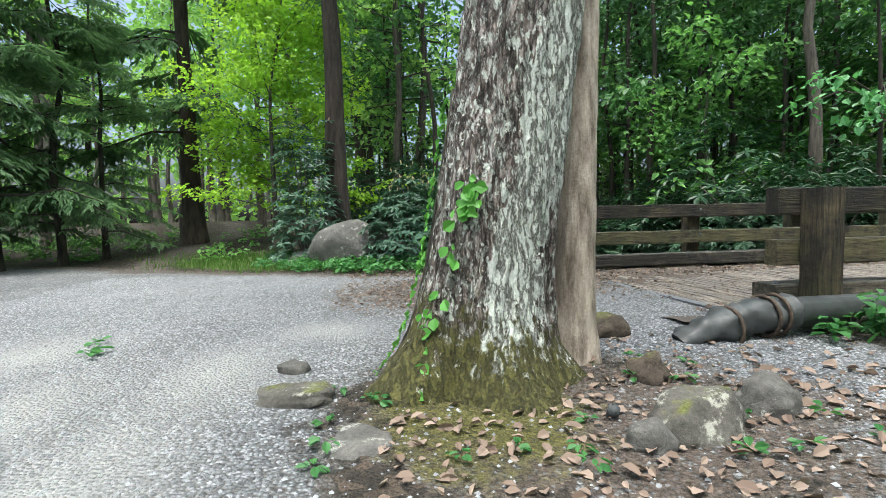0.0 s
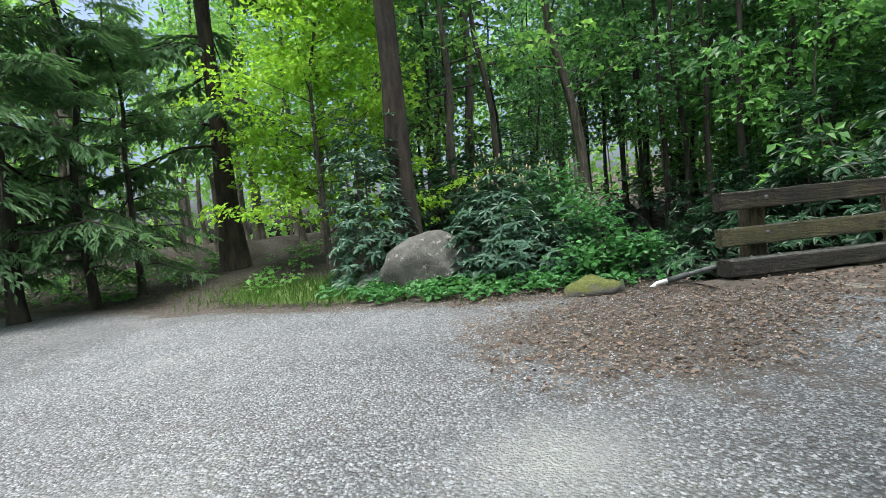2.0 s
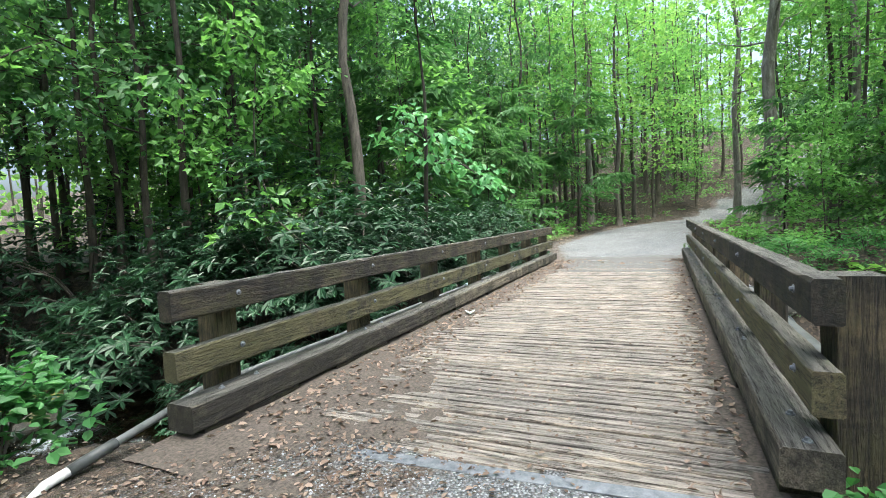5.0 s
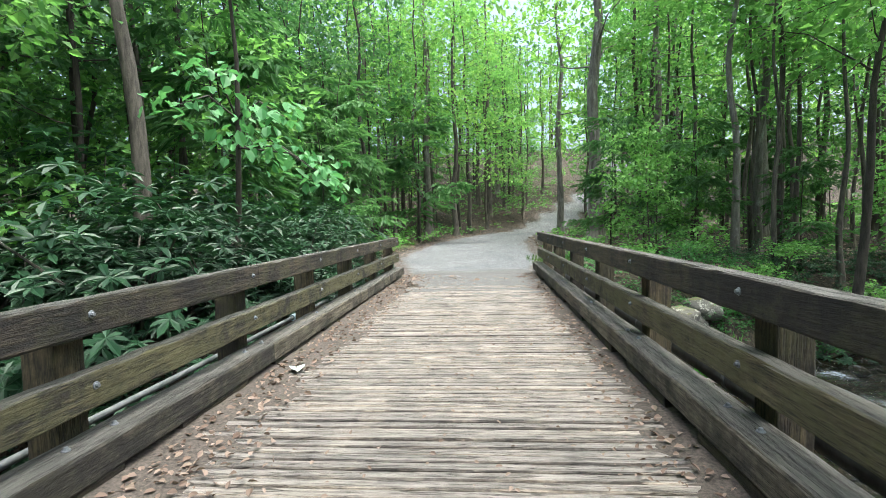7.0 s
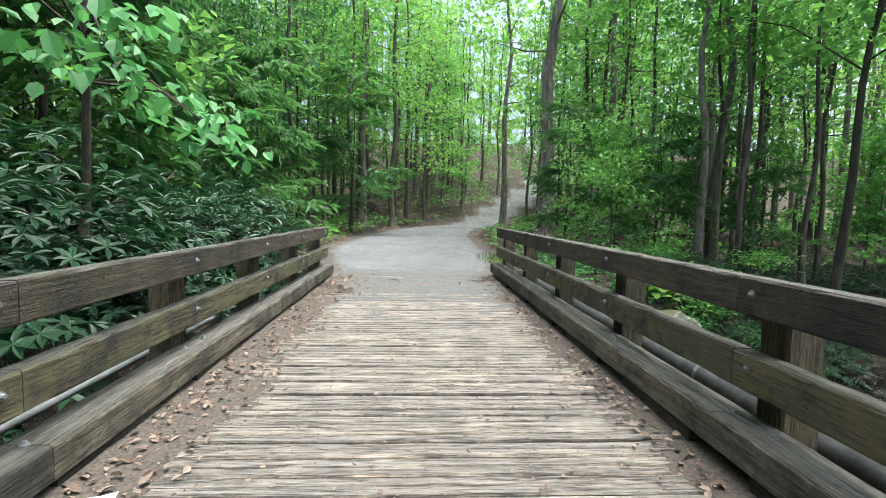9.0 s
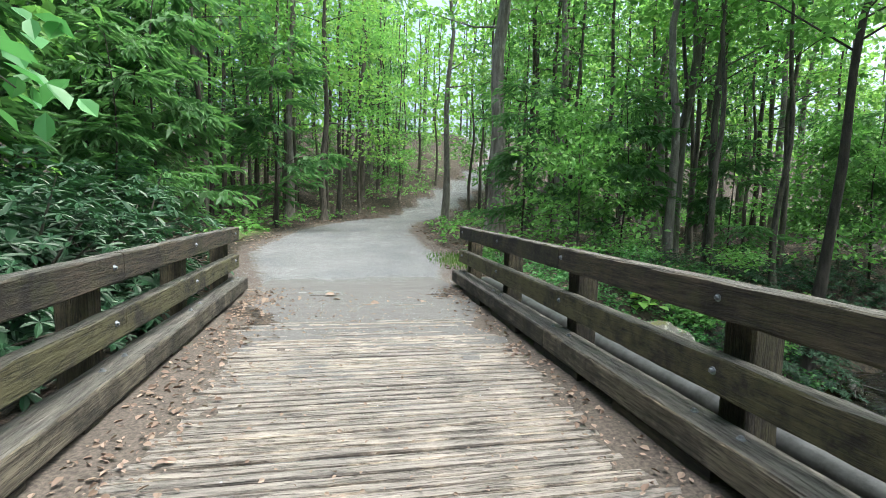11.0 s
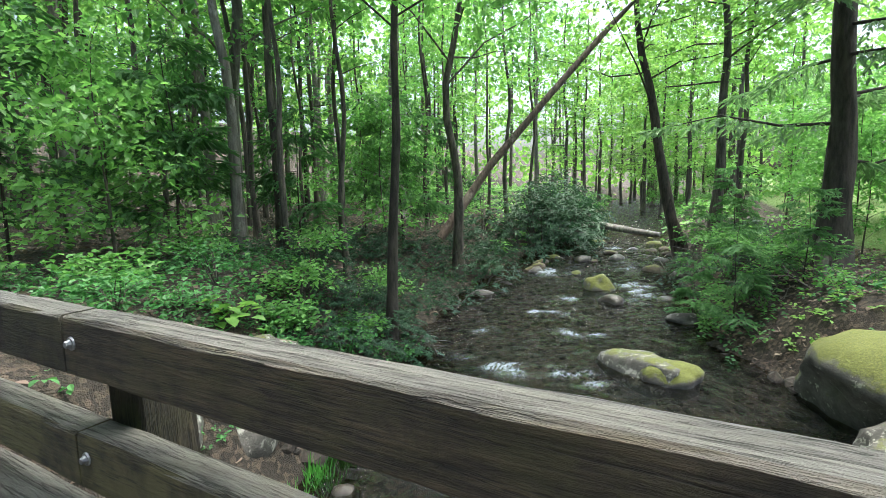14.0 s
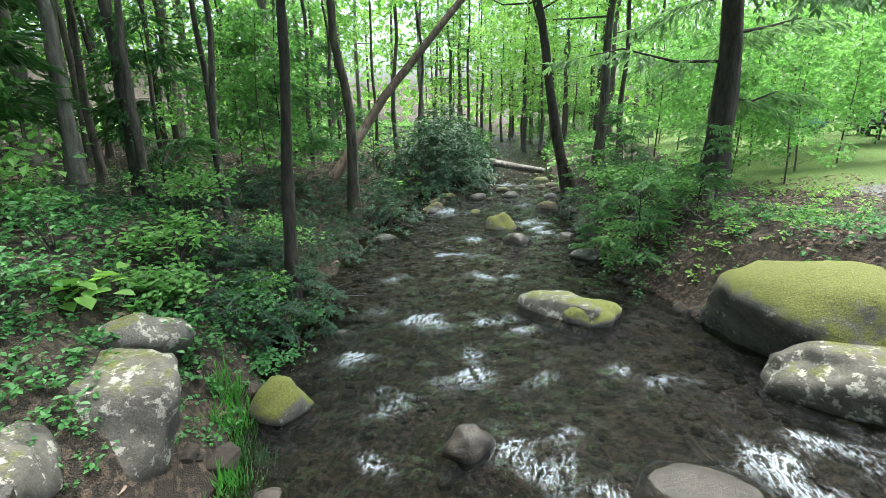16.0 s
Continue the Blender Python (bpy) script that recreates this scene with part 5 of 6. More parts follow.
def lichen_bark():
    m, nt, b = base_mat("lichened_bark", 0.92)
    v = coords(nt, False)
    plate = noise_tex(nt, v, 26, 7, 0.7, (1, 1, 0.3))
    fine = noise_tex(nt, v, 70, 4, 0.7)
    blot = noise_tex(nt, v, 21, 7, 0.7, (1, 1, 0.55))
    wide = noise_tex(nt, v, 2.3, 4, 0.6, (1, 1, 0.3))
    sep = nt.nodes.new("ShaderNodeSeparateXYZ")
    nt.links.new(v, sep.inputs[0])
    col = ramp(nt, plate, ((0.38, (0.016, 0.012, 0.009)), (0.5, (0.126, 0.1, 0.088)), (0.6, (0.301, 0.267, 0.251))))
    crust = mix(nt, step(nt, fine, 0.3, 0.65), (0.343, 0.369, 0.334), (0.584, 0.617, 0.575))
    side = calc(nt, "ADD", calc(nt, "MULTIPLY", calc(nt, "SUBTRACT", sep.outputs[0], calc(nt, "MULTIPLY", sep.outputs[2], 0.16)), 0.9), calc(nt, "MULTIPLY", wide, 0.8))
    streak = calc(nt, "MULTIPLY", step(nt, side, 0.36, 0.48), step(nt, side, 0.74, 0.6))
    share = calc(nt, "ADD", blot, calc(nt, "MULTIPLY", streak, 0.4))
    col = mix(nt, step(nt, share, 0.56, 0.6), col, crust)
    mp = nt.nodes.new("ShaderNodeMapping")
    mp.inputs["Scale"].default_value = (1, 1, 0.42)
    warp = nt.nodes.new("ShaderNodeVectorMath")
    warp.operation = "ADD"
    jitter = nt.nodes.new("ShaderNodeTexNoise")
    jitter.inputs["Scale"].default_value = 16
    shift = nt.nodes.new("ShaderNodeVectorMath")
    shift.operation = "SCALE"
    shift.inputs["Scale"].default_value = 0.05
    nt.links.new(v, jitter.inputs["Vector"])
    nt.links.new(jitter.outputs["Color"], shift.inputs[0])
    nt.links.new(v, warp.inputs[0])
    nt.links.new(shift.outputs[0], warp.inputs[1])
    nt.links.new(warp.outputs[0], mp.inputs[0])
    cell = nt.nodes.new("ShaderNodeTexVoronoi")
    cell.inputs["Scale"].default_value = 62
    nt.links.new(mp.outputs[0], cell.inputs["Vector"])
    tone = nt.nodes.new("ShaderNodeSeparateColor")
    nt.links.new(cell.outputs["Color"], tone.inputs[0])
    col = mix(nt, calc(nt, "MULTIPLY", step(nt, calc(nt, "ADD", tone.outputs[0], calc(nt, "MULTIPLY", fine, 0.5)), 0.92, 1.12), 0.75), col, crust)
    col = mix(nt, 1.0, col, ramp(nt, tone.outputs[1], ((0.0, (0.75, 0.74, 0.73)), (1.0, (1.15, 1.15, 1.15)))), "MULTIPLY")
    gap = step(nt, calc(nt, "ABSOLUTE", calc(nt, "SUBTRACT", noise_tex(nt, warp.outputs[0], 24, 5, 0.65, (1, 1, 0.2)), 0.5), 0.0), 0.0, 0.05)
    col = mix(nt, gap, mix(nt, 1.0, col, (0.36, 0.33, 0.3), "MULTIPLY"), col)
    low = calc(nt, "ADD", sep.outputs[2], calc(nt, "MULTIPLY", calc(nt, "SUBTRACT", wide, 0.5), 1.1))
    mossy = ramp(nt, fine, ((0.3, (0.031, 0.031, 0.007)), (0.55, (0.074, 0.071, 0.015)), (0.75, (0.124, 0.105, 0.025))))
    col = mix(nt, step(nt, calc(nt, "ADD", low, calc(nt, "MULTIPLY", calc(nt, "SUBTRACT", blot, 0.5), 1.5)), 0.42, 0.24), col, mossy)
    nt.links.new(col, b.inputs["Base Color"])
    bump(nt, b, calc(nt, "ADD", calc(nt, "MULTIPLY", gap, 0.8), calc(nt, "ADD", calc(nt, "MULTIPLY", plate, 0.5), calc(nt, "MULTIPLY", fine, 0.25))), 1.0, 0.035)
    return m


TX, TY = 0.52, 2.68
oak = thing("old_tree", "thick old tree with grey-white lichened bark and mossy foot", "tree", "", (TX, TY, 0))
part("trunk", big_trunk(0, 0, 0.345, 6.5, 2.0, (0.16, 0.01), 0.36), lichen_bark(), oak, "", True)
bare = bark_mat("bare_wood", (0.16, 0.128, 0.1), (0.5, 0.435, 0.37), (0.3, 0.27, 0.22), 0.64, 0.12, 16)
part("second_stem", big_trunk(0.665, 0.14, 0.125, 3.6, 5.0, (0.03, 0.0), 0.05, 56, 80, 0.008, 0.06), bare, oak, "bare brown second stem grown against the trunk", True)


def tip_crown():
    geo, lines = trunk_geo(9, 0.2, 71, limbs=12, limb_from=0.15, limb_len=3.5)
    geo = joined(*geo)
    v, f = broad_crown(lines, 71, 6, 34)
    return (np.array([tuple(p) for p in geo[0]]) + (1.04, 0.07, 6.3), geo[1]), (v + np.array((1.04, 0.07, 6.3)), f)


up_trunk, up_leaves = tip_crown()
part("upper_trunk", up_trunk, M_BARK, oak, "", True)
part("crown", up_leaves, M_LEAF, oak)


def creeper(label, path_w, z0, z1, count, seed, size, clumps=()):
    """Leaves climbing the old tree's bark along one side."""
    g = np.random.default_rng(seed)
    vine = thing("creeper", label, "vine")
    P, D, N = [], [], []
    for i in range(count):
        zz = g.choice(clumps) + g.normal(0, 0.055) if clumps else z0 + (z1 - z0) * g.random()
        w = path_w + 0.16 * math.sin(zz * 4 + seed) + g.normal(0, 0.09)
        rr = 0.36 * (1 - 0.03 * zz) + 0.3 * math.exp(-max(0, zz + 0.12) / 0.22) + 0.02
        nrm = np.array([math.cos(w), math.sin(w), 0.25])
        P.append((TX + 0.16 * zz + rr * math.cos(w), TY + rr * math.sin(w), zz))
        D.append(np.array([-math.sin(w), math.cos(w), 0]) * g.normal(0, 0.8) + np.array([0, 0, -0.6]) + nrm * 0.35)
        N.append(nrm + g.normal(0, 0.25, 3))
    s = g.uniform(0.6, 1.3, count)
    for i in range(count):
        part("leaf", leaves(np.array([P[i]]), np.array([D[i]]), np.array([N[i]]), size * s[i], size * 0.85 * s[i], True), M_IVY, vine)
    line = [(TX + 0.16 * q + (0.345 - 0.01 * q + 0.3 * math.exp(-(q + 0.12) / 0.22)) * math.cos(path_w), TY + (0.345 - 0.01 * q + 0.3 * math.exp(-(q + 0.12) / 0.22)) * math.sin(path_w), q) for q in np.linspace(z0, z1, 12)]
    part("stem", tube(line, [0.008] * 12, 5), M_BARK, vine)
    return vine


creeper("green creeper climbing the mossy tree trunk", radians(228), 0.05, 1.1, 52, 3, 0.062, (1.0, 1.0, 0.9, 0.72, 0.47, 0.3, 0.12))
creeper("ivy trailing down the shaded bark", radians(175), -0.05, 1.6, 150, 5, 0.045)

# ---- stones ----
def boulder(label, x, y, rx, ry, rz, seed, mat, lift=0.35, turn=0.0, sub=3, flat=0.0, z=None, name="boulder", rough=0.28, group=""):
    bm = rock(rx, ry, rz, seed, sub, rough, flat)
    me = bpy.data.meshes.new(name)
    bm.to_mesh(me)
    bm.free()
    me.materials.append(mat)
    me.polygons.foreach_set("use_smooth", [True] * len(me.polygons))
    ob = new(name, me)
    ob.location = (x, y, (at_ground(x, y) if z is None else z) + rz * lift)
    ob.rotation_euler = (0, 0, turn)
    return tagged(ob, label, "rock", group)


boulder("large rounded grey boulder at the edge of the lot", -0.42, 9.65, 0.88, 0.6, 0.6, 41, M_STONE, 0.35, 0.0, 4, 0.0, None, "boulder", 0.12)
boulder("low grey slab beside the boulder", -1.35, 9.95, 0.5, 0.3, 0.22, 8, M_STONE, 0.2, 0.4)
boulder("mossy stone at the lot's edge by the pipe", 1.25, 7.45, 0.36, 0.24, 0.16, 9, M_MOSS_STONE, 0.3)
boulder("flat white-lichened stone beside the tree", -0.42, 2.4, 0.21, 0.12, 0.09, 12, M_WHITE_STONE, 0.2, -0.2, 4, 0.5)
boulder("small grey stone sunk beside the tree", -0.5, 2.85, 0.1, 0.08, 0.05, 13, M_STONE)
boulder("grey half-buried stone in the leaves", -0.15, 1.92, 0.2, 0.17, 0.1, 14, M_STONE, -0.45, 0.3, 4, 0.5)
boulder("pale angular lichened rock in the leaves", 1.36, 1.82, 0.29, 0.17, 0.16, 15, M_WHITE_STONE, 0.1, 0.3, 4, 0.0, None, "boulder", 0.2)
boulder("rounded grey stone beside the pale rock", 1.72, 1.93, 0.14, 0.13, 0.14, 16, M_STONE, 0.2, 0.0, 4)
boulder("small grey stone by the tree's roots", 1.45, 2.42, 0.11, 0.1, 0.12, 17, M_BROWN_STONE, 0.3, 0.0, 4)
boulder("flat grey stone behind the second stem", 1.62, 3.4, 0.23, 0.18, 0.13, 18, M_BROWN_STONE, 0.3, 0.0, 4)
boulder("small pebble-grey stone in the litter", 1.02, 1.7, 0.1, 0.09, 0.08, 19, M_STONE)
W0 = -2.15
boulder("huge moss-covered boulder at the water's edge", 6.2, -4.5, 2.35, 1.5, 1.1, 21, M_MOSS_STONE, 0.4, 0.1, 4, 0.0, W0, "boulder", 0.16)
boulder("grey lichened boulder below the mossy one", 6.4, -2.75, 1.6, 0.62, 0.75, 22, M_WHITE_STONE, 0.35, -0.25, 4, 0.5, W0)
boulder("pale-topped mossy rock in midstream", 10.6, -5.1, 0.95, 0.5, 0.5, 23, M_PALE_STONE, 0.1, -0.5, 3, 0.4, W0)
boulder("mossy green rock in midstream", 10.05, -4.85, 0.55, 0.4, 0.4, 24, M_MOSS_STONE, 0.15, 0.2, 3, 0.5, W0)
boulder("wet purple-grey stone breaking the current", 11.5, -0.85, 0.27, 0.22, 0.27, 25, M_WET_STONE, 0.25, 0.6, 3, 0.0, W0)
boulder("round mossy stone at the riffle", 12.6, -11.6, 0.5, 0.4, 0.42, 26, M_MOSS_STONE, 0.3, 0, 3, 0.0, W0)
boulder("flat pale stone near the bank", 10.0, -8.9, 0.42, 0.26, 0.2, 27, M_STONE, 0.3, 0, 3, 0.0, W0)
boulder("brown mossy slab just under the bridge", 9.05, -0.75, 0.85, 0.6, 0.36, 28, M_WET_STONE, -0.5, 0.5, 3, 0.4, W0)
boulder("white-lichened block on the east bank", 14.95, 0.6, 0.95, 0.8, 0.85, 29, M_WHITE_STONE, 0.3, 0.6, 4, 0.55, -1.6)
boulder("pale flat block below the railing", 14.7, 1.65, 0.6, 0.45, 0.45, 30, M_WHITE_STONE, 0.3, 0.2, 3, 0.5, -1.2)
boulder("pale flat block on the bank", 15.45, 1.45, 0.55, 0.45, 0.4, 31, M_WHITE_STONE, 0.3, 0.9, 3, 0.5, -0.95)
boulder("grey flat stone on the bank", 15.35, -0.4, 0.55, 0.4, 0.3, 32, M_PALE_STONE, 0.3, 0.5)
boulder("moss-grown stone at the water's edge", 14.05, -1.1, 0.42, 0.36, 0.34, 33, M_MOSS_STONE, 0.3, 0.1, 3, 0.0, W0)
boulder("mossy stone in the creek above the bridge", 5.8, 16.0, 0.9, 0.7, 0.6, 34, M_MOSS_STONE, 0.2, 0.3, 3, 0.0, W0)

# fallen timber
log = thing("fallen_log", "bleached fallen log across the creek", "log")
part("log", tube([(17.0, -27, -1.2), (15.2, -26.3, -1.35), (13.4, -25.6, -1.55), (11.8, -25.2, -1.7)], [0.2, 0.22, 0.2, 0.12], 10, 0.2), M_BARK_PALE, log, "", True)
snag = thing("leaning_trunk", "bare reddish dead trunk leaning across the woods", "dead tree")
part("trunk", tube([(18.1, -11.0, -0.5), (16.7, -12.4, 2.1), (14.9, -14.0, 4.7), (13.2, -15.4, 7.0), (11.9, -16.4, 8.6)], [0.17, 0.15, 0.13, 0.1, 0.05], 9, 0.25), bark_mat("dead_wood", (0.05, 0.035, 0.027), (0.16, 0.12, 0.096), (0.2, 0.165, 0.135), 0.55), snag, "", True)


def brush(label, x, y, r, h, seed, count):
    """Tangled dead twigs."""
    q = random.Random(seed)
    t = thing("dead_brush", label, "branches", "", (x, y, at_ground(x, y)))
    for i in range(count):
        a, w = q.uniform(0, 6.28), q.uniform(0, 6.28)
        p = Vector((math.cos(a) * r * q.random(), math.sin(a) * r * q.random(), -0.05))
        e = p + Vector((math.cos(w) * r * q.uniform(0.5, 1.2), math.sin(w) * r * q.uniform(0.5, 1.2), h * q.uniform(0.2, 1)))
        m = p.lerp(e, 0.5) + Vector((q.uniform(-0.15, 0.15), q.uniform(-0.15, 0.15), h * 0.3))
        k = m + Vector((q.uniform(-0.3, 0.3), q.uniform(-0.3, 0.3), q.uniform(0, 0.3)))
        part("twig", joined(tube([p, m, e], [0.013, 0.009, 0.003], 5, 0, False), tube([m, k], [0.006, 0.002], 4, 0, False)), M_BARK_PALE if i % 3 == 0 else M_BARK, t)


for bx, by, br, bh, bs in ((15.0, -2.6, 0.7, 0.6, 1), (15.4, -4.4, 0.8, 0.7, 2), (8.4, -8.2, 1.0, 0.7, 3), (8.9, -10.4, 1.1, 0.9, 4), (7.6, -9.6, 1.0, 0.8, 5), (9.8, -13.2, 1.0, 0.9, 6), (16.6, -8.4, 1.0, 0.8, 7), (7.2, -7.4, 0.8, 0.5, 8)):
    brush("tangle of dead twigs on the creek bank", bx, by, br, bh, bs, 16)
stump = thing("stump", "broken grey tree stump on the creek bank", "stump", "", (7.3, -8.9, at_ground(7.3, -8.9)))
part("stump", tube([(0, 0, -0.2), (0.02, 0, 0.4), (0.05, 0.02, 0.75), (0.06, 0.02, 0.85)], [0.14, 0.11, 0.1, 0.04], 10, 0.4), M_BARK_PALE, stump, "", True)


def car(label, x, y, turn, paint):
    t = thing("parked_car", label, "car", "", (x, y, at_ground(x, y)))
    t.rotation_euler = (0, 0, turn)
    prof = [(-2.2, 0.35), (-2.25, 0.75), (-1.3, 0.9), (-0.7, 1.42), (0.8, 1.45), (1.6, 1.0), (2.15, 0.9), (2.2, 0.4)]
    vs = [(px, s * (0.86 if pz < 1.2 else 0.66), pz) for s in (-1, 1) for px, pz in prof]
    n = len(prof)
    fs = [tuple(range(n))[::-1], tuple(range(n, 2 * n))] + [(i, (i + 1) % n, n + (i + 1) % n, n + i) for i in range(n)]
    bm = bmesh.new()
    bv = [bm.verts.new(v) for v in vs]
    for f in fs:
        bm.faces.new([bv[i] for i in f])
    bmesh.ops.bevel(bm, geom=bm.edges[:], offset=0.07, segments=2, affect="EDGES")
    part("body", bm, paint, t, "", True)
    glass = plain_mat("car_glass", (0.01, 0.012, 0.014), (0.02, 0.022, 0.025), 4, 0.08)
    for s in (-1, 1):
        part("window", ([(-0.95, s * 0.83, 0.98), (1.3, s * 0.83, 1.0), (0.75, s * 0.72, 1.36), (-0.6, s * 0.72, 1.34)], [(0, 1, 2, 3)]), glass, t)
        for wx in (-1.35, 1.4):
            wheel = part("wheel", tube([(wx, s * 0.7, 0.32), (wx, s * 0.9, 0.32)], [0.32, 0.32], 18), M_PIPE, t)
            part("rim", tube([(wx, s * 0.9, 0.32), (wx, s * 0.915, 0.32)], [0.2, 0.18], 14), M_STEEL, wheel)
    return t


car("dark parked car beyond the lawn", -6.6, -29.5, 1.2, plain_mat("dark_paint", (0.015, 0.016, 0.02), (0.025, 0.026, 0.03), 3, 0.25))
car("teal parked car behind the trees", -3.2, -33.0, 0.6, plain_mat("teal_paint", (0.03, 0.09, 0.1), (0.04, 0.11, 0.12), 3, 0.25))

q = random.Random(31)
for i in range(48):
    y = q.uniform(-26, 1.5) if i < 38 else q.uniform(8.5, 17)
    east = q.random() < 0.5
    x = float(bank_east(y)) + q.uniform(-0.7, 0.25) if east else float(bank_west(y)) + q.uniform(-0.25, 0.7)
    s = q.uniform(0.1, 0.42 if y < -6 else 0.22)
    boulder("rounded stone at the creek's edge", x, y, s * q.uniform(0.9, 1.4), s, s * q.uniform(0.5, 0.8), 200 + i, q.choice([M_MOSS_STONE, M_WET_STONE, M_BROWN_STONE, M_WET_STONE]), 0.1, q.uniform(0, 3), 2, 0.0, max(at_ground(x, y), float(water_level(y)) - 0.1), "stone", 0.25, "creek stones")
for i in range(9):
    y = q.uniform(-24, -9.5)
    x = float(bank_west(y)) + (float(bank_east(y)) - float(bank_west(y))) * q.uniform(0.15, 0.85)
    s = q.uniform(0.15, 0.4)
    boulder("wet stone breaking the riffle", x, y, s * 1.3, s, s * 0.6, 300 + i, q.choice([M_MOSS_STONE, M_WET_STONE, M_BROWN_STONE]), 0.05, q.uniform(0, 3), 2, 0.0, float(water_level(y)), "stone", 0.25, "creek stones")


# ---- ground cover ----
def stuff(name, geo, mat, label, category):
    me = smooth_mesh(name, geo[0], geo[1], mat)
    return tagged(new(name, me), label, category, kind="stuff")


def scatter(g, n, xa, xb, ya, yb, share):
    x, y = g.uniform(xa, xb, n), g.uniform(ya, yb, n)
    keep = share(x, y) > g.random(n)
    return x[keep], y[keep]


g = np.random.default_rng(9)


def chips(n, xa, xb, ya, yb, lo, hi, share):
    """Angular stone chips lying on the gravel."""
    x, y = scatter(g, n, xa, xb, ya, yb, share)
    z = terrain(x, y)
    m = len(x)
    s = g.uniform(lo, hi, m)
    base = np.array([(1, 0, 0), (0, 1, 0), (-1, 0, 0), (0, -1, 0), (0, 0, 1)], float)
    a = g.uniform(0, 6.28, m)
    V = base[None] * s[:, None, None] * g.uniform(0.55, 1.25, (m, 5, 3)) * (1, 1, 0.7)
    R = np.stack([V[..., 0] * np.cos(a)[:, None] - V[..., 1] * np.sin(a)[:, None], V[..., 0] * np.sin(a)[:, None] + V[..., 1] * np.cos(a)[:, None], V[..., 2]], -1)
    V = R + np.stack([x, y, z - 0.002], 1)[:, None]
    k = np.arange(m)[:, None] * 5
    F = np.concatenate([k + np.array([q]) for q in ((0, 1, 4), (1, 2, 4), (2, 3, 4), (3, 0, 4))])
    return V.reshape(-1, 3), F


sandy = lambda x, y: np.maximum.reduce([np.exp(-((x - a) / c) ** 2 - ((y - d) / e) ** 2) for a, d, c, e in DUST])
gravel_only = lambda x, y: (1 - 0.9 * sandy(x, y)) * lot_share(x, y) * (1 - 0.85 * np.clip(mulch_share(x, y), 0, 1))
stuff("gravel", chips(70000, -4.5, 3.1, 0.8, 8.6, 0.006, 0.016, gravel_only), M_GRAVEL, "loose grey crushed gravel on the lot", "gravel")
def deck_chips(n):
    x, y = scatter(g, n, 9.5, 17.2, 3.9, 6.9, lambda x, y: np.clip((x - 9.5) / 6, 0, 1) ** 2 * np.clip(1.3 - np.abs(y - 5.3) / 1.5, 0, 1))
    w = g.uniform(0, 6.28, len(x))
    s = g.uniform(0.008, 0.02, len(x))
    z = np.where(x < 15.5, 0.0, terrain(x, y) + 0.005)
    return leaves(np.stack([x, y, z + 0.006], 1), np.stack([np.cos(w), np.sin(w), 0.3 + 0 * w], 1), np.array([0, 0, 1.0]) + g.normal(0, 0.4, (len(x), 3)), s, s * 0.8, True)


stuff("gravel", deck_chips(16000), M_GRAVEL, "grey gravel chips strewn over the deck's end", "gravel")
stuff("gravel", chips(9000, 15.6, 26, 2.5, 8.2, 0.01, 0.02, gravel_only), M_GRAVEL, "loose grey crushed gravel on the road", "gravel")


def dead_leaves(n, xa, xb, ya, yb, share, lo, hi, lift=None):
    x, y = scatter(g, n, xa, xb, ya, yb, share)
    m = len(x)
    z = (terrain(x, y) if lift is None else np.full(m, lift)) + g.uniform(0.004, 0.02, m)
    w = g.uniform(0, 6.28, m)
    D = np.stack([np.cos(w), np.sin(w), g.normal(0, 0.25, m)], 1)
    N = np.array([0, 0, 1.0]) + g.normal(0, 0.4, (m, 3))
    s = g.uniform(lo, hi, m)
    return leaves(np.stack([x, y, z], 1), D, N, s, s * 0.6, True)


stuff("leaf_litter", dead_leaves(4200, 0.0, 3.2, 0.3, 3.4, lambda x, y: np.maximum(0.7 * mulch_share(x, y), 0.25 * (1 - lot_share(x, y))), 0.025, 0.08), M_LITTER, "dry brown leaves round the old tree", "leaf litter")
stuff("leaf_litter", dead_leaves(9000, -0.5, 3.4, 4.6, 8.2, mulch_share, 0.015, 0.05), M_LITTER, "brown needles and leaves before the bridge", "leaf litter")
stuff("leaf_litter", dead_leaves(26000, 14, 52, -24, 26, lambda x, y: (1 - lot_share(x, y)) * ((x > bank_east(y) + 0.4)), 0.06, 0.16), M_LITTER, "dry brown leaves on the forest floor", "leaf litter")
kerb_edge = lambda x, y: np.maximum(np.clip(1 - (7.05 - y) / np.interp(x, [2.4, 4, 6, 12, 15], [2.0, 1.2, 0.7, 0.7, 1.0]), 0, 1), 0.8 * np.clip(1 - (y - 3.75) / 0.5, 0, 1))
stuff("leaf_litter", dead_leaves(13000, 2.8, 15.4, 3.78, 7.08, kerb_edge, 0.015, 0.07, 0.014), M_LITTER, "brown leaves and needles along the bridge kerbs", "leaf litter")


def blades(n, xa, xb, ya, yb, share, lo, hi):
    x, y = scatter(g, n, xa, xb, ya, yb, share)
    m = len(x)
    w = g.uniform(0, 6.28, m)
    D = np.stack([np.cos(w) * 0.45, np.sin(w) * 0.45, np.ones(m)], 1) + g.normal(0, 0.15, (m, 3))
    N = np.stack([np.cos(w), np.sin(w), np.full(m, -0.3)], 1)
    s = g.uniform(lo, hi, m)
    return leaves(np.stack([x, y, terrain(x, y) - 0.01], 1), D, N, s, 0.012 + 0.01 * g.random(m))


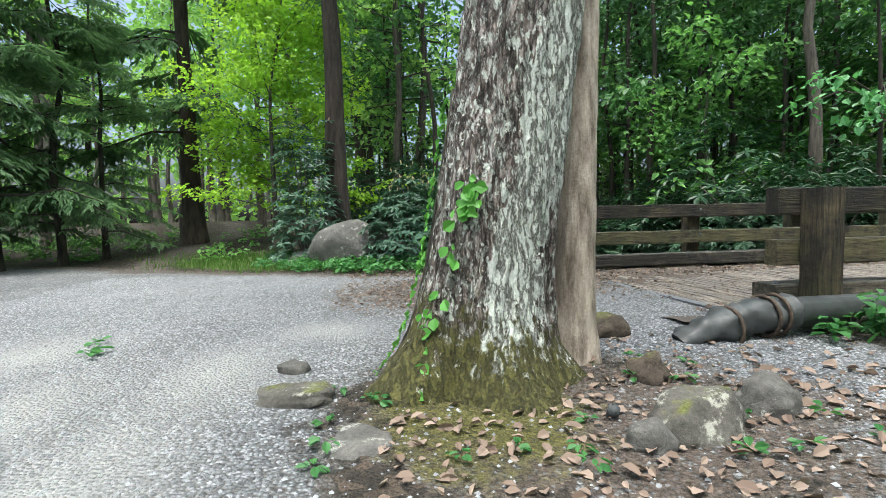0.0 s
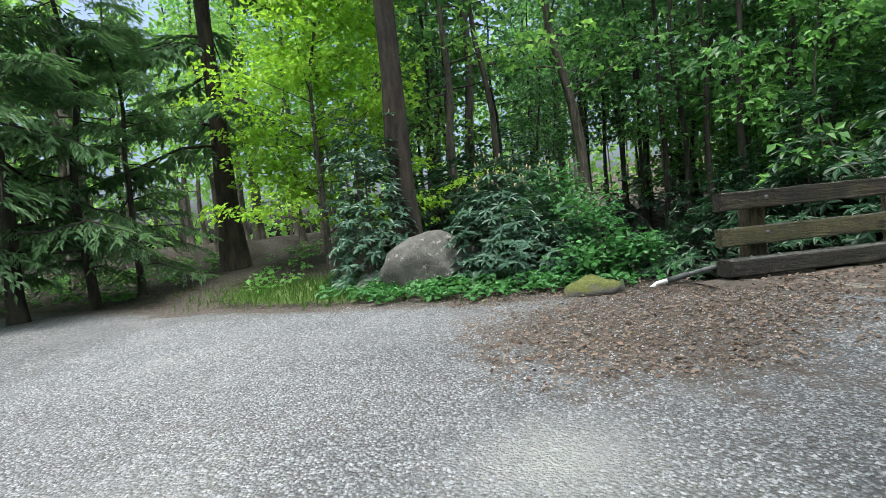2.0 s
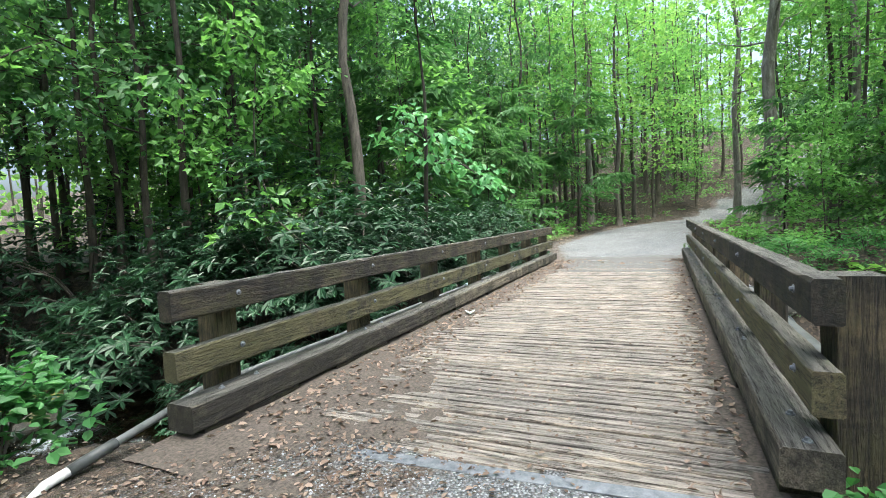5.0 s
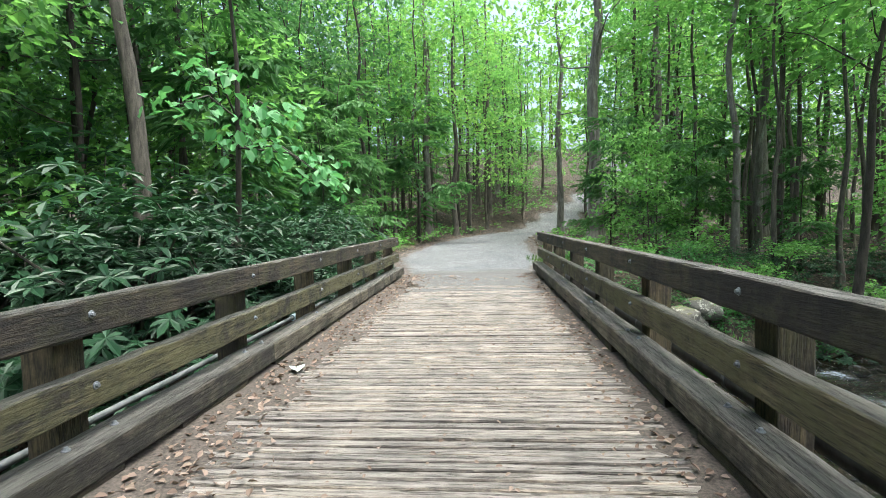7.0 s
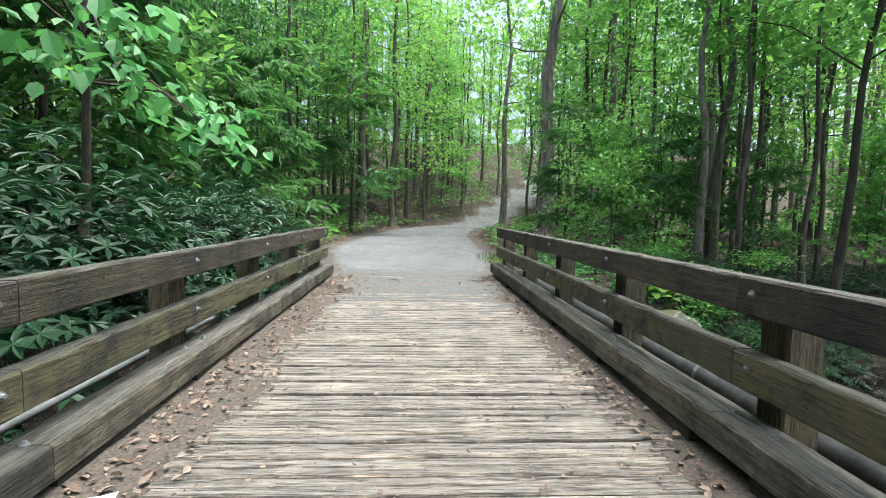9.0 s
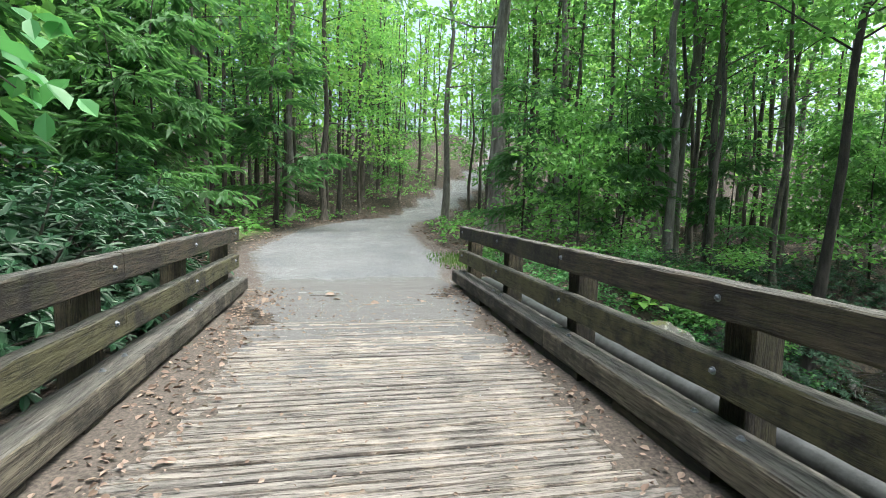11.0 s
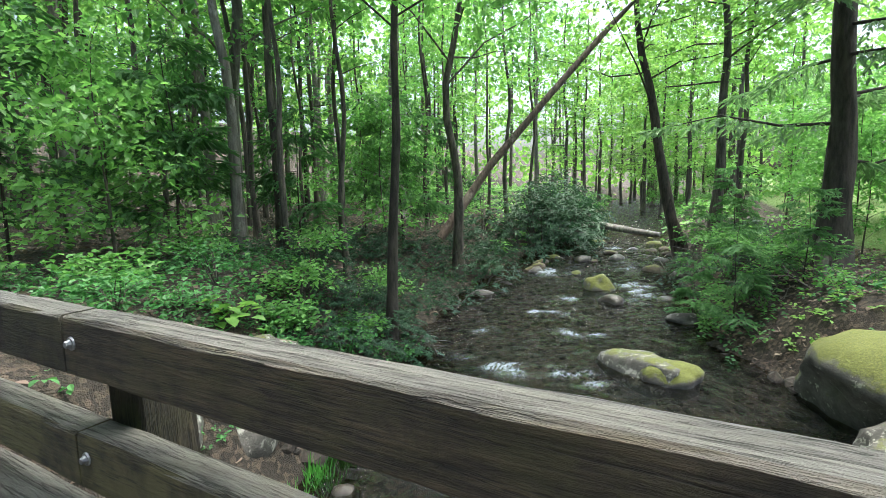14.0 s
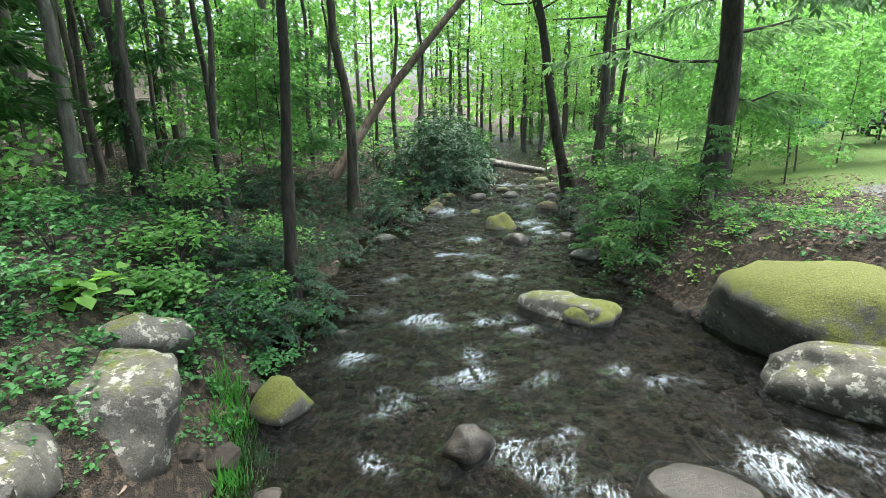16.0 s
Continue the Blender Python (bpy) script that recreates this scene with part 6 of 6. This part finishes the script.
stuff("grass", blades(14000, -6.5, 1.2, 7.6, 14, lambda x, y: turf_share(x, y), 0.06, 0.2), M_GRASS, "green grass strip beside the path", "grass")
stuff("grass", blades(3000, 17.5, 20.5, 1.6, 3.6, lambda x, y: turf_share(x, y), 0.05, 0.14), M_GRASS, "grass tuft beside the road", "grass")
stuff("grass", blades(7000, 12.9, 14.9, -1.6, 1.6, lambda x, y: np.maximum.reduce([np.exp(-(((x - a) / 0.2) ** 2 + ((y - b) / 0.2) ** 2) ** 2) for a, b in ((13.75, 0.2), (13.95, -0.35), (13.6, 0.75), (14.35, -0.6), (14.6, -0.9))]), 0.12, 0.3), M_SEDGE, "arching green sedge on the gravel bar", "grass")


def herbs(n, xa, xb, ya, yb, share, height, L, seed):
    """Low leafy plants: a fan of leaves at the top of each stalk."""
    q = np.random.default_rng(seed)
    x, y = scatter(q, n, xa, xb, ya, yb, share)
    m, per = len(x), 7
    k = np.repeat(np.arange(m), per)
    h = q.uniform(0.3, 1.0, m) * height
    w = q.uniform(0, 6.28, m * per)
    r = q.uniform(0.0, 0.7, m * per) * L
    P = np.stack([x[k] + r * np.cos(w), y[k] + r * np.sin(w), terrain(x[k], y[k]) + h[k] * q.uniform(0.5, 1.0, m * per)], 1)
    D = np.stack([np.cos(w), np.sin(w), q.normal(-0.05, 0.3, m * per)], 1)
    N = np.array([0, 0, 1.0]) + q.normal(0, 0.3, (m * per, 3))
    s = q.uniform(0.6, 1.25, m * per) * L
    return leaves(P, D, N, s, s * 0.62, True)


stuff("ground_cover", herbs(1000, 14.5, 20, -4.5, 2.6, lambda x, y: (x > bank_east(y) + 0.6) * 0.8, 0.32, 0.08, 8), M_LEAF_HERB, "bright leafy plants on the bank by the bridge", "plants")
stuff("ground_cover", herbs(420, 14.2, 16.2, -1.4, 2.0, lambda x, y: 0.8 + 0 * x, 0.2, 0.06, 51), M_LEAF_HERB, "small leafy weeds between the bank stones", "plants")
stuff("ground_cover", herbs(420, 3.5, 8.2, -11.5, -5.5, lambda x, y: (x < bank_west(y) - 0.6) * np.clip(0.5 + wavy(x, y, 1.1, 2), 0, 1), 0.25, 0.09, 52), M_LEAF_BRIGHT, "bright weeds among the leaves above the boulder", "plants")
stuff("ground_cover", herbs(60, 3.0, 3.9, 2.7, 3.7, lambda x, y: (y < 3.45) * 0.9 + (x < 3.2) * 0.5, 0.25, 0.09, 9), M_LEAF_HERB, "young green plants at the end of the railing", "plants")
stuff("ground_cover", herbs(26, -0.6, 2.0, 1.3, 3.0, lambda x, y: np.hypot(x - 0.68, y - 2.68) > 0.6, 0.07, 0.045, 10), M_LEAF_HERB, "small seedlings among the dead leaves", "plants")
stuff("ground_cover", herbs(16, -2.6, -1.7, 3.1, 4.2, lambda x, y: np.exp(-((x + 2.1) / 0.15) ** 2 - ((y - 3.6) / 0.15) ** 2), 0.05, 0.09, 11), M_LEAF_HERB, "weed growing in the gravel", "plants")
stuff("leaf_litter", dead_leaves(8500, 2.0, 9.6, -14, 2.4, lambda x, y: (x < bank_west(y) - 0.3) * 0.85, 0.05, 0.12), M_LITTER, "dry pale leaves on the creek bank", "leaf litter")
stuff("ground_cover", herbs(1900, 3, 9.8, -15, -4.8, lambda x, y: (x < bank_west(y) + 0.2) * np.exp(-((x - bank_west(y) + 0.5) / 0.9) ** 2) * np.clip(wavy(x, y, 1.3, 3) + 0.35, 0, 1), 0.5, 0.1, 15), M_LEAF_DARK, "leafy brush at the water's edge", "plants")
stuff("leaf_litter", dead_leaves(5200, 3.2, 15.4, 3.8, 7.05, lambda x, y: 0.35 + 0.3 * wavy(x, y, 1.3, 3), 0.01, 0.045, 0.004), M_LITTER, "needles and leaf scraps strewn over the planks", "leaf litter")
stuff("ground_cover", herbs(2600, 8, 44, -56, -15, lambda x, y: ((x < bank_west(y)) | (x > bank_east(y) + 0.5)) * 0.8, 0.9, 0.26, 21), M_LEAF, "green undergrowth in the far creekside woods", "plants")
edge_band = lambda x, y: np.exp(-(((x + 0.2) / 2.0) ** 2 + ((y - 8.75 + 0.45 * x) / 0.75) ** 2) ** 2)
stuff("ground_cover", herbs(1500, -2.4, 2.4, 7.4, 10.4, edge_band, 0.22, 0.1, 1), M_LEAF_HERB, "low leafy weeds in front of the boulder", "plants")
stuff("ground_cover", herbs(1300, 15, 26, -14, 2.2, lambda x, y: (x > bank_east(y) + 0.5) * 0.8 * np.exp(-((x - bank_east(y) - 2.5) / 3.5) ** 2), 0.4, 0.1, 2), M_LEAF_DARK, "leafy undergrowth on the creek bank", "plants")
stuff("ground_cover", herbs(420, 0.8, 4, 7.9, 13, lambda x, y: (x < bank_west(y) - 0.5) * 0.8, 0.35, 0.12, 3), M_LEAF_HERB, "bright leafy bushes above the creek", "plants")
stuff("ground_cover", herbs(700, 3.6, 7.6, -8, 2.6, lambda x, y: (x < bank_west(y) - 0.2) * 0.7, 0.35, 0.1, 4), M_LEAF_HERB, "weeds on the creek bank by the bridge", "plants")
stuff("ground_cover", herbs(2600, 4, 9.6, -16, -6.5, lambda x, y: (x < bank_west(y) + 0.1) * np.exp(-((x - bank_west(y)) / 2.2) ** 2) * np.clip(wavy(x, y, 0.9, 1) + 0.3, 0, 1), 0.6, 0.11, 5), M_LEAF, "tangled brush on the creek bank", "plants")
stuff("ground_cover", herbs(1600, -14, -3, 9.5, 18, lambda x, y: 0.4 * (y > 12.4 - 0.35 * (x + 8)) * (np.abs(x - trail_mid(y)) > 0.9), 0.4, 0.12, 6), M_LEAF, "undergrowth beneath the hemlocks", "plants")
stuff("ground_cover", herbs(4200, 22, 62, -8, 24, lambda x, y: 0.5 * (np.abs(y - road_mid(x)) > 3.0), 0.6, 0.2, 7), M_LEAF, "sparse undergrowth on the wooded slope", "plants")


def bed_stones(n):
    """Cobbles on the stream bed and along its edges."""
    q = np.random.default_rng(12)
    vs, fs, k = [], [], 0
    bm = bmesh.new()
    bmesh.ops.create_icosphere(bm, subdivisions=1, radius=1)
    V0 = np.array([v.co[:] for v in bm.verts])
    F0 = np.array([[v.index for v in f.verts] for f in bm.faces])
    bm.free()
    y = q.uniform(-24, 18, n)
    u = q.uniform(-0.06, 1.06, n)
    x = bank_west(y) + (bank_east(y) - bank_west(y)) * u
    s = q.uniform(0.04, 0.13, n) * np.where((u < 0.08) | (u > 0.9), 1.7, 1.0)
    V = V0[None] * s[:, None, None] * q.uniform(0.7, 1.3, (n, 1, 3)) * (1, 1, 0.6) * (1 + q.normal(0, 0.1, (n, len(V0), 1)))
    V = V + np.stack([x, y, terrain(x, y) + s * 0.15], 1)[:, None]
    F = F0[None] + (np.arange(n) * len(V0))[:, None, None]
    return V.reshape(-1, 3), F.reshape(-1, 3)


stuff("stream_cobbles", bed_stones(3400), M_BED, "brown cobbles on the stream bed", "stones")


def far_wood(n, seed):
    """Leaf masses and thin trunks of the woods far off."""
    q = np.random.default_rng(seed)
    w = q.uniform(0, 2 * np.pi, n)
    r = q.uniform(58, 95, n)
    x, y = 10 + r * np.cos(w), r * np.sin(w)
    z = terrain(x, y) + 26 * q.random(n)
    D = rand_dirs(q, n)
    N = np.array([0, 0, 1.0]) + q.normal(0, 0.7, (n, 3))
    s = q.uniform(0.7, 1.5, n)
    return leaves(np.stack([x, y, z], 1), D, N, s, s * 0.7)


stuff("far_woods", far_wood(38000, 3), M_LEAF_BRIGHT, "leafy woods in the distance", "woods")
far_trunks = []
q = random.Random(5)
for i in range(260):
    w, r = q.uniform(0, 6.283), q.uniform(52, 85)
    x, y = 10 + r * math.cos(w), r * math.sin(w)
    z0 = at_ground(x, y)
    rr = q.uniform(0.1, 0.25)
    far_trunks.append(tube([(x, y, z0 - 0.3), (x + q.uniform(-0.6, 0.6), y + q.uniform(-0.6, 0.6), z0 + 15)], [rr, rr * 0.5], 6, 0, False))
stuff("far_trunks", joined(*far_trunks), M_BARK, "trunks of the woods in the distance", "woods")

tagged(new("fallen_leaf", smooth_mesh("fallen_leaf", *leaves(np.array([[7.08, 6.8, 0.03]]), np.array([[0.9, 0.4, 0.05]]), np.array([[0, 0, 1.0]]), 0.2, 0.15, True), plain_mat("pale_leaf", (0.42, 0.55, 0.5), (0.6, 0.7, 0.64), 14, 0.6))), "pale green fallen leaf lying on the deck", "leaf")
